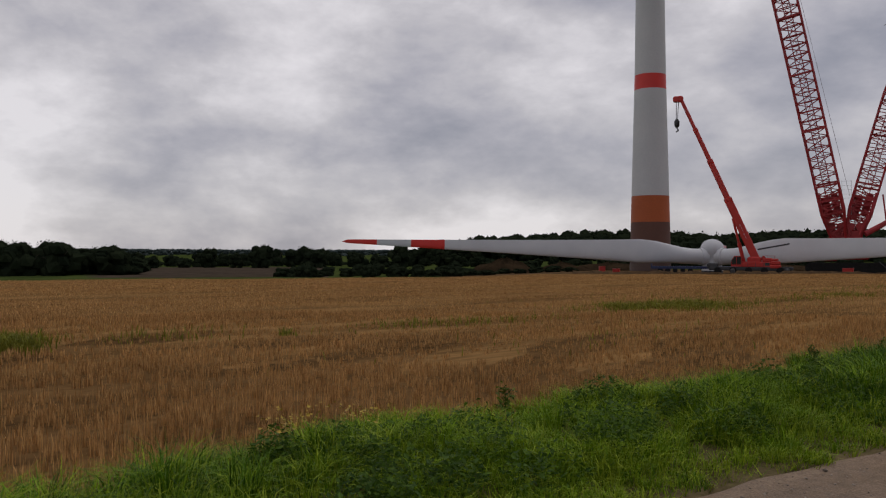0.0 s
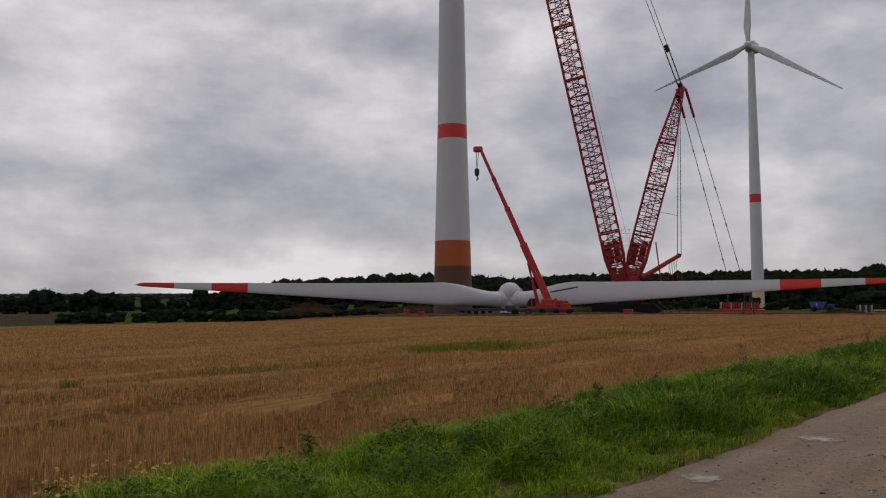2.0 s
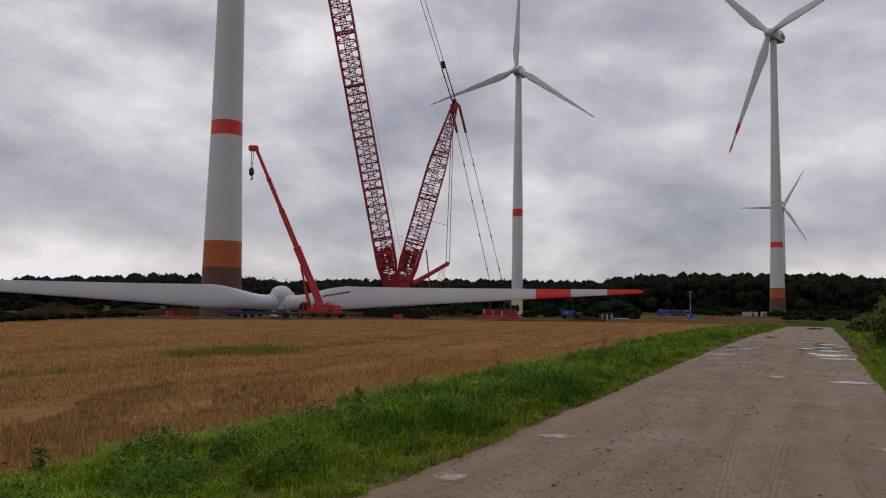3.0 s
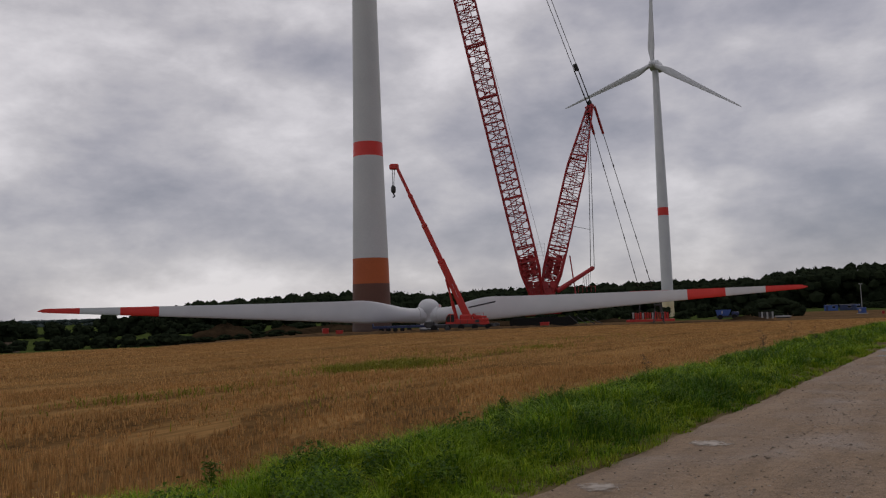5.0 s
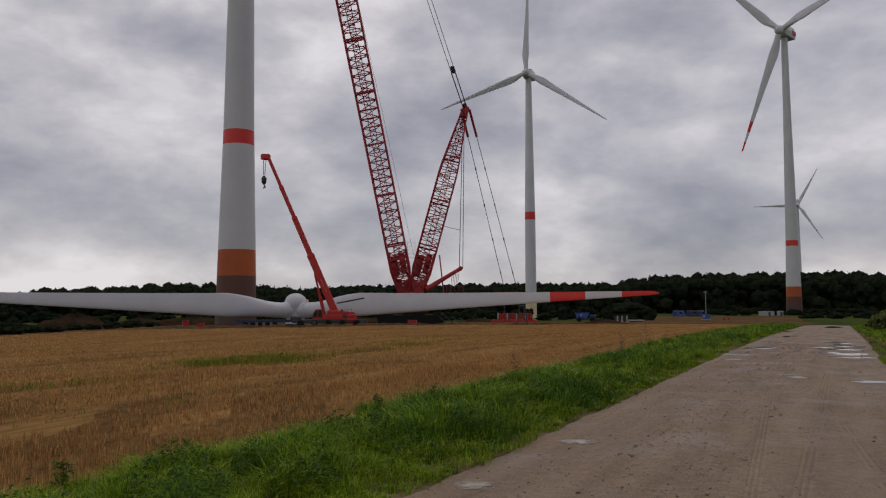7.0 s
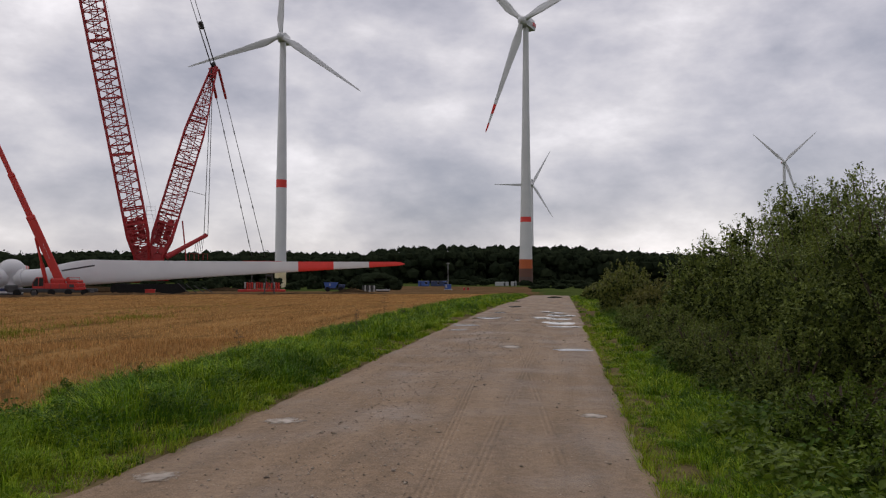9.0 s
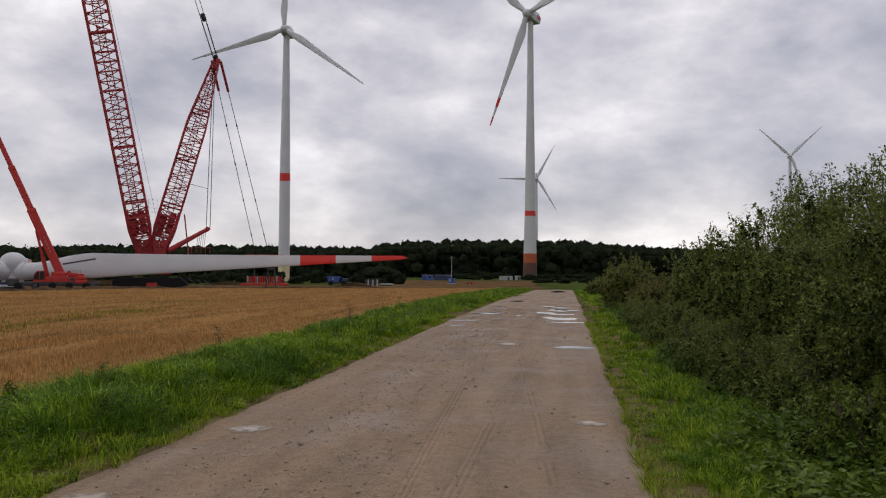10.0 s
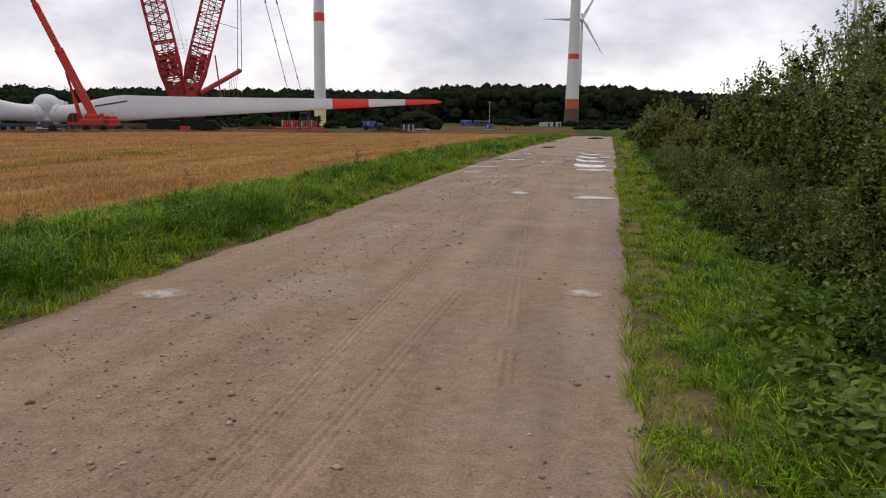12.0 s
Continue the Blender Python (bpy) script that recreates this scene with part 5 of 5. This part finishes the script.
def build_pebbles():
    sv = np.array([(1, 0, 0), (-1, 0, 0), (0, 1, 0), (0, -1, 0), (0, 0, 1), (0, 0, -1)], float)
    sf = np.array([(0, 2, 4), (2, 1, 4), (1, 3, 4), (3, 0, 4), (2, 0, 5), (1, 2, 5), (3, 1, 5), (0, 3, 5)])
    n = 12000
    y = 5 + 38 * rng.random(n) ** 1.8
    u = np.where(rng.random(n) < 0.55, rng.normal(0.36, 0.13, n), rng.uniform(0.03, 0.97, n))
    u = np.clip(u, 0.02, 0.98)
    x = road_left(y) + (ROAD_R - road_left(y)) * u
    s = 0.0042 + 0.009 * rng.random(n) ** 3 + (rng.random(n) < 0.03) * rng.uniform(0.006, 0.018, n)
    s *= 1 + np.clip(y - 12, 0, 30) * 0.03
    z = np.array([road_z(a, b) for a, b in zip(x, y)])
    rough = 1 + 0.3 * rng.normal(0, 1, (n, len(sv), 1))
    verts = sv[None] * rough * (s[:, None] * np.stack([rng.uniform(0.8, 1.4, n), rng.uniform(0.8, 1.4, n), rng.uniform(0.5, 0.9, n)], -1))[:, None] + np.stack([x, y, z + s * 0.25], -1)[:, None]
    faces = sf[None] + (np.arange(n) * len(sv))[:, None, None]
    ob = triangles("pebbles", verts.reshape(-1, 3), faces.reshape(-1, 3), [M_STONE], None, True)
    tagged(ob, "loose pale and grey pebbles strewn over the track", "pebbles", kind="stuff")


build_pebbles()


# ---- building site ----
def mound(az, r, w, d, h, label, material):
    p = ground_at(az, r)
    g = Geo()
    rings = []
    for k in range(10):
        f = k / 9
        ring = []
        for i in range(36):
            a = math.tau * i / 36
            n1 = noise.noise((math.cos(a) * 2 + az, math.sin(a) * 2, f * 2))
            q = (1 - f) * (1 + 0.35 * n1) + 0.02
            ring.append((math.cos(a) * w / 2 * q, math.sin(a) * d / 2 * q, -0.3 + (h + 0.3) * (f ** 0.75) * (1 + 0.3 * noise.noise((math.cos(a) * 3, math.sin(a) * 3 + az, f * 4)))))
        rings.append(ring)
    g.loft(rings)
    t = new("soil_heap", g.mesh("soil_heap", material, True))
    t.matrix_world = Matrix.Translation(p) @ pose(0, 0, 0, 0, 0, az)
    tagged(t, label, "soil heap", "soil heaps")


mound(51.5, 165, 17, 9, 3.0, "brown heap of excavated soil beside the site", M_SOIL)
mound(55.3, 160, 15, 7, 2.1, "low overgrown soil heap at the field's edge", M_FOREST)
mound(47.5, 172, 14, 8, 1.9, "low brown heap of excavated soil", M_SOIL)
mound(44.2, 186, 26, 8, 1.7, "long low bank of brown soil behind the tower", M_SOIL)
mound(33.0, 192, 34, 8, 1.5, "long low bank of brown soil behind the crane", M_SOIL)
mound(24.0, 205, 16, 6, 0.9, "low brown heap of excavated soil", M_SOIL)
mound(15.2, 185, 10, 4, 0.9, "low brown heap of excavated soil", M_SOIL)



def soil_bank():
    """A low uneven ridge of pushed-up earth along the end of the stubble."""
    verts, faces, n = [], [], 9
    azs = [13 + 0.12 * k for k in range(int(34 / 0.12))]
    for az in azs:
        mid = float(np.interp(az, [12, 20, 30, 37, 50], [165, 140, 112, 94, 90])) + 2.2
        tall = 0.28 + 0.22 * noise.noise((az * 0.9, 1.7, 0)) + 0.12 * noise.noise((az * 4.1, 0.3, 2))
        for k in range(n):
            u = k / (n - 1) * 2 - 1
            p = ground_at(az, mid + u * 1.7)
            verts.append((p.x, p.y, p.z - 0.08 + (tall + 0.08) * (1 - u * u) + 0.05 * noise.noise((az * 9, u * 3, 5))))
    for i in range(len(azs) - 1):
        for k in range(n - 1):
            a = i * n + k
            faces += [(a, a + 1, a + n + 1), (a, a + n + 1, a + n)]
    bank = surface("pushed_up_earth", (0.035, 0.023, 0.013), (0.13, 0.082, 0.045), 0.6, 1.0, 0.5, fine=3.0, spec=0.0)
    tagged(triangles("soil_bank", verts, faces, [bank], None, True), "low ridge of pushed-up brown earth along the stubble", "earth bank", kind="structure")


soil_bank()


def crate(az, r, size, label, material, name="site_box", group="orange site boxes"):
    p = ground_at(az, r)
    t = thing(name, Matrix.Translation(p) @ pose(0, 0, 0, 0, 0, az + random.uniform(-8, 8)), label, "box", group)
    part("body", Geo().box((0, 0, size[2] / 2), size, None, 0.05), material, t)
    part("lid", Geo().box((0, 0, size[2] + 0.04), (size[0] + 0.1, size[1] + 0.1, 0.1), None, 0.03), material, t)


crate(44.7, 150, (1.1, 1.0, 1.0), "small orange site box on bare earth", M_MOBILE)
crate(43.7, 152, (1.3, 1.0, 0.6), "small orange site box on bare earth", M_MOBILE)
crate(7.05, 235, (0.6, 0.6, 0.65), "small dark red box at the field's edge", M_CRANE)
crate(6.75, 235, (0.6, 0.6, 0.65), "small dark red box at the field's edge", M_CRANE)
crate(28.9, 146, (1.6, 1.2, 0.9), "small orange site box before the crane", M_MOBILE)


def low_loader():
    p = ground_at(38.6, 147)
    t = thing("low_loader", Matrix.Translation(p) @ pose(0, 0, 0, 0, 0, 38.6), "long dark blue low-loader trailer under the rotor", "trailer")
    part("deck", Geo().box((0, 0, 0.95), (14.0, 2.6, 0.45), None, 0.08), M_NAVY, t)
    part("gooseneck", Geo().loft([[Vector((x, y, z)) for x, z in ((6.9, 0.75), (9.0, 1.3), (9.4, 1.3), (9.4, 1.75), (8.8, 1.75), (6.9, 1.2))] for y in (-1.2, 1.2)]), M_NAVY, t)
    part("headboard", Geo().box((-6.9, 0, 1.35), (0.2, 2.6, 0.6), None, 0.05), M_NAVY, t)
    for k in range(5):
        for s in (-1, 1):
            wheel(t, (-5.4 + 1.3 * k, s * 1.1, 0.42), 0.42, 0.35, Vector((0, 1, 0)))


low_loader()


def skip_truck(az, r):
    p = ground_at(az, r)
    t = thing("dumper", Matrix.Translation(p) @ pose(0, 0, 0, 0, 0, az), "small blue site dumper parked on bare earth", "dumper")
    part("skip", Geo().loft([[Vector((x, y, z)) for x, z in ((-1.9, 0.9), (0.6, 0.9), (1.3, 2.3), (-2.3, 2.3))] for y in (-1.1, 1.1)]), M_BLUE, t)
    part("chassis", Geo().box((0.3, 0, 0.7), (5.0, 1.5, 0.5), None, 0.1), M_DARK, t)
    part("engine_cover", Geo().box((2.1, 0, 1.35), (1.7, 1.6, 0.9), None, 0.15), M_NAVY, t)
    part("number_panel", Geo().box((-0.8, -1.13, 1.7), (0.3, 0.05, 0.6)), M_GREY, t)
    for x in (-1.3, 1.9):
        for s in (-1, 1):
            wheel(t, (x, s * 1.0, 0.6), 0.6, 0.45, Vector((0, 1, 0)))


skip_truck(16.5, 200)


def pipe_stack(az, r):
    p = ground_at(az, r)
    t = thing("pipe_stack", Matrix.Translation(p) @ pose(0, 0, 0, 0, 0, az), "upright pale and dark pipes stacked in a row", "pipes")
    for k in range(6):
        part("pipe", Geo().tube((-1.6 + 0.56 * k, 0, 0), (-1.6 + 0.56 * k, 0, 1.6), 0.22, n=10), M_GREY if k % 2 else M_DARK, t, smooth=True)
    part("pallet", Geo().box((3.4, 0, 0.45), (3.6, 1.4, 0.35), None, 0.04), M_GREY, t)
    part("bearer", Geo().box((3.4, 0, 0.14), (3.0, 0.3, 0.28), None, 0.03), M_DARK, t)


pipe_stack(13.9, 198)


def site_cabin(az, r, w, material, label):
    p = ground_at(az, r)
    t = thing("site_cabin", Matrix.Translation(p) @ pose(0, 0, 0, 0, 0, az), label, "container", "site cabins")
    part("body", Geo().box((0, 0, 1.3), (w, 2.4, 2.5), None, 0.06), material, t)
    part("roof", Geo().box((0, 0, 2.62), (w + 0.1, 2.5, 0.14), None, 0.04), M_GREY, t)
    part("door", Geo().box((-w * 0.3, -1.22, 1.1), (0.9, 0.06, 2.0)), M_NAVY, t)
    win = part("window", Geo().box((w * 0.2, -1.22, 1.6), (1.2, 0.05, 0.9)), M_GLASS, t)
    part("frame", Geo().box((w * 0.2, -1.215, 2.1), (1.35, 0.08, 0.08)).box((w * 0.2, -1.215, 1.12), (1.35, 0.08, 0.08)), M_GREY, win)


site_cabin(10.0, 390, 5.5, M_BLUE, "blue site cabin behind the field")
site_cabin(9.1, 390, 5.5, M_NAVY, "dark blue site cabin behind the field")
site_cabin(8.5, 385, 2.4, M_BLUE, "short blue site cabin behind the field")


def light_tower(az, r):
    p = ground_at(az, r)
    t = thing("light_tower", Matrix.Translation(p) @ pose(0, 0, 0, 0, 0, az), "blue mobile light tower with a tall mast", "light tower")
    part("body", Geo().box((0, 0, 1.05), (1.9, 1.2, 1.4), None, 0.12), M_BLUE, t)
    part("base", Geo().box((0, 0, 0.2), (2.5, 1.6, 0.25), None, 0.04), M_GREY, t)
    part("mast", Geo().tube((0, 0, 1.6), (0, 0, 7.9), 0.10, 0.08, 8), M_GREY, t)
    for s in (-1, 1):
        part("lamp", Geo().box((0.28 * s, -0.1, 8.0), (0.3, 0.2, 0.24), None, 0.04), M_GREY, t)
    part("sign", Geo().box((-0.5, -0.73, 1.1), (0.5, 0.04, 0.7)), M_GREY, t)


light_tower(8.22, 235)


def tower_foot_boxes():
    for az, w, h in ((4.35, 7.5, 2.0), (3.5, 3.0, 2.2)):
        p = ground_at(az, 440)
        t = thing("switch_cabin", Matrix.Translation(p) @ pose(0, 0, 0, 0, 0, az), "pale grey switch cabin at the turbine's foot", "cabin", "switch cabins")
        part("body", Geo().box((0, 0, h / 2), (w, 3.0, h), None, 0.05), M_GREY, t)
        part("roof", Geo().box((0, 0, h + 0.1), (w + 0.3, 3.3, 0.2), None, 0.05), M_WHITE, t)
        part("door", Geo().box((w * 0.2, -1.52, 1.0), (1.0, 0.06, 1.9)), M_DARK, t)


tower_foot_boxes()


def blade_stand(az, r, z):
    p = ground_at(az, r)
    t = thing("blade_stand", Matrix.Translation(p) @ pose(0, 0, 0, 0, 0, az), "dark steel trestle holding up a rotor blade", "stand", "blade stands")
    for x in (-1, 1):
        for y in (-1, 1):
            part("leg", Geo().tube((x * 0.9, y * 0.9, 0), (x * 0.5, y * 0.6, z - 0.1), 0.10, n=6), M_DARK, t)
        part("brace", Geo().tube((x * 0.85, -0.85, 0.3), (x * 0.6, 0.7, z * 0.7), 0.05, n=5), M_DARK, t)
    part("cross_brace", Geo().tube((-0.85, -0.85, 0.3), (0.6, -0.7, z * 0.75), 0.05, n=5).tube((0.85, -0.85, 0.3), (-0.6, -0.7, z * 0.75), 0.05, n=5), M_DARK, t)
    part("saddle", Geo().box((0, 0, z), (1.3, 1.5, 0.35), None, 0.08), M_DARK, t)
    for s in (-1, 1):
        part("strap", Geo().box((s * 0.6, -1.0, z + 1.3), (0.09, 0.05, 2.6)), M_DARK, t)


blade_stand(20.95, 138.2, 3.3)
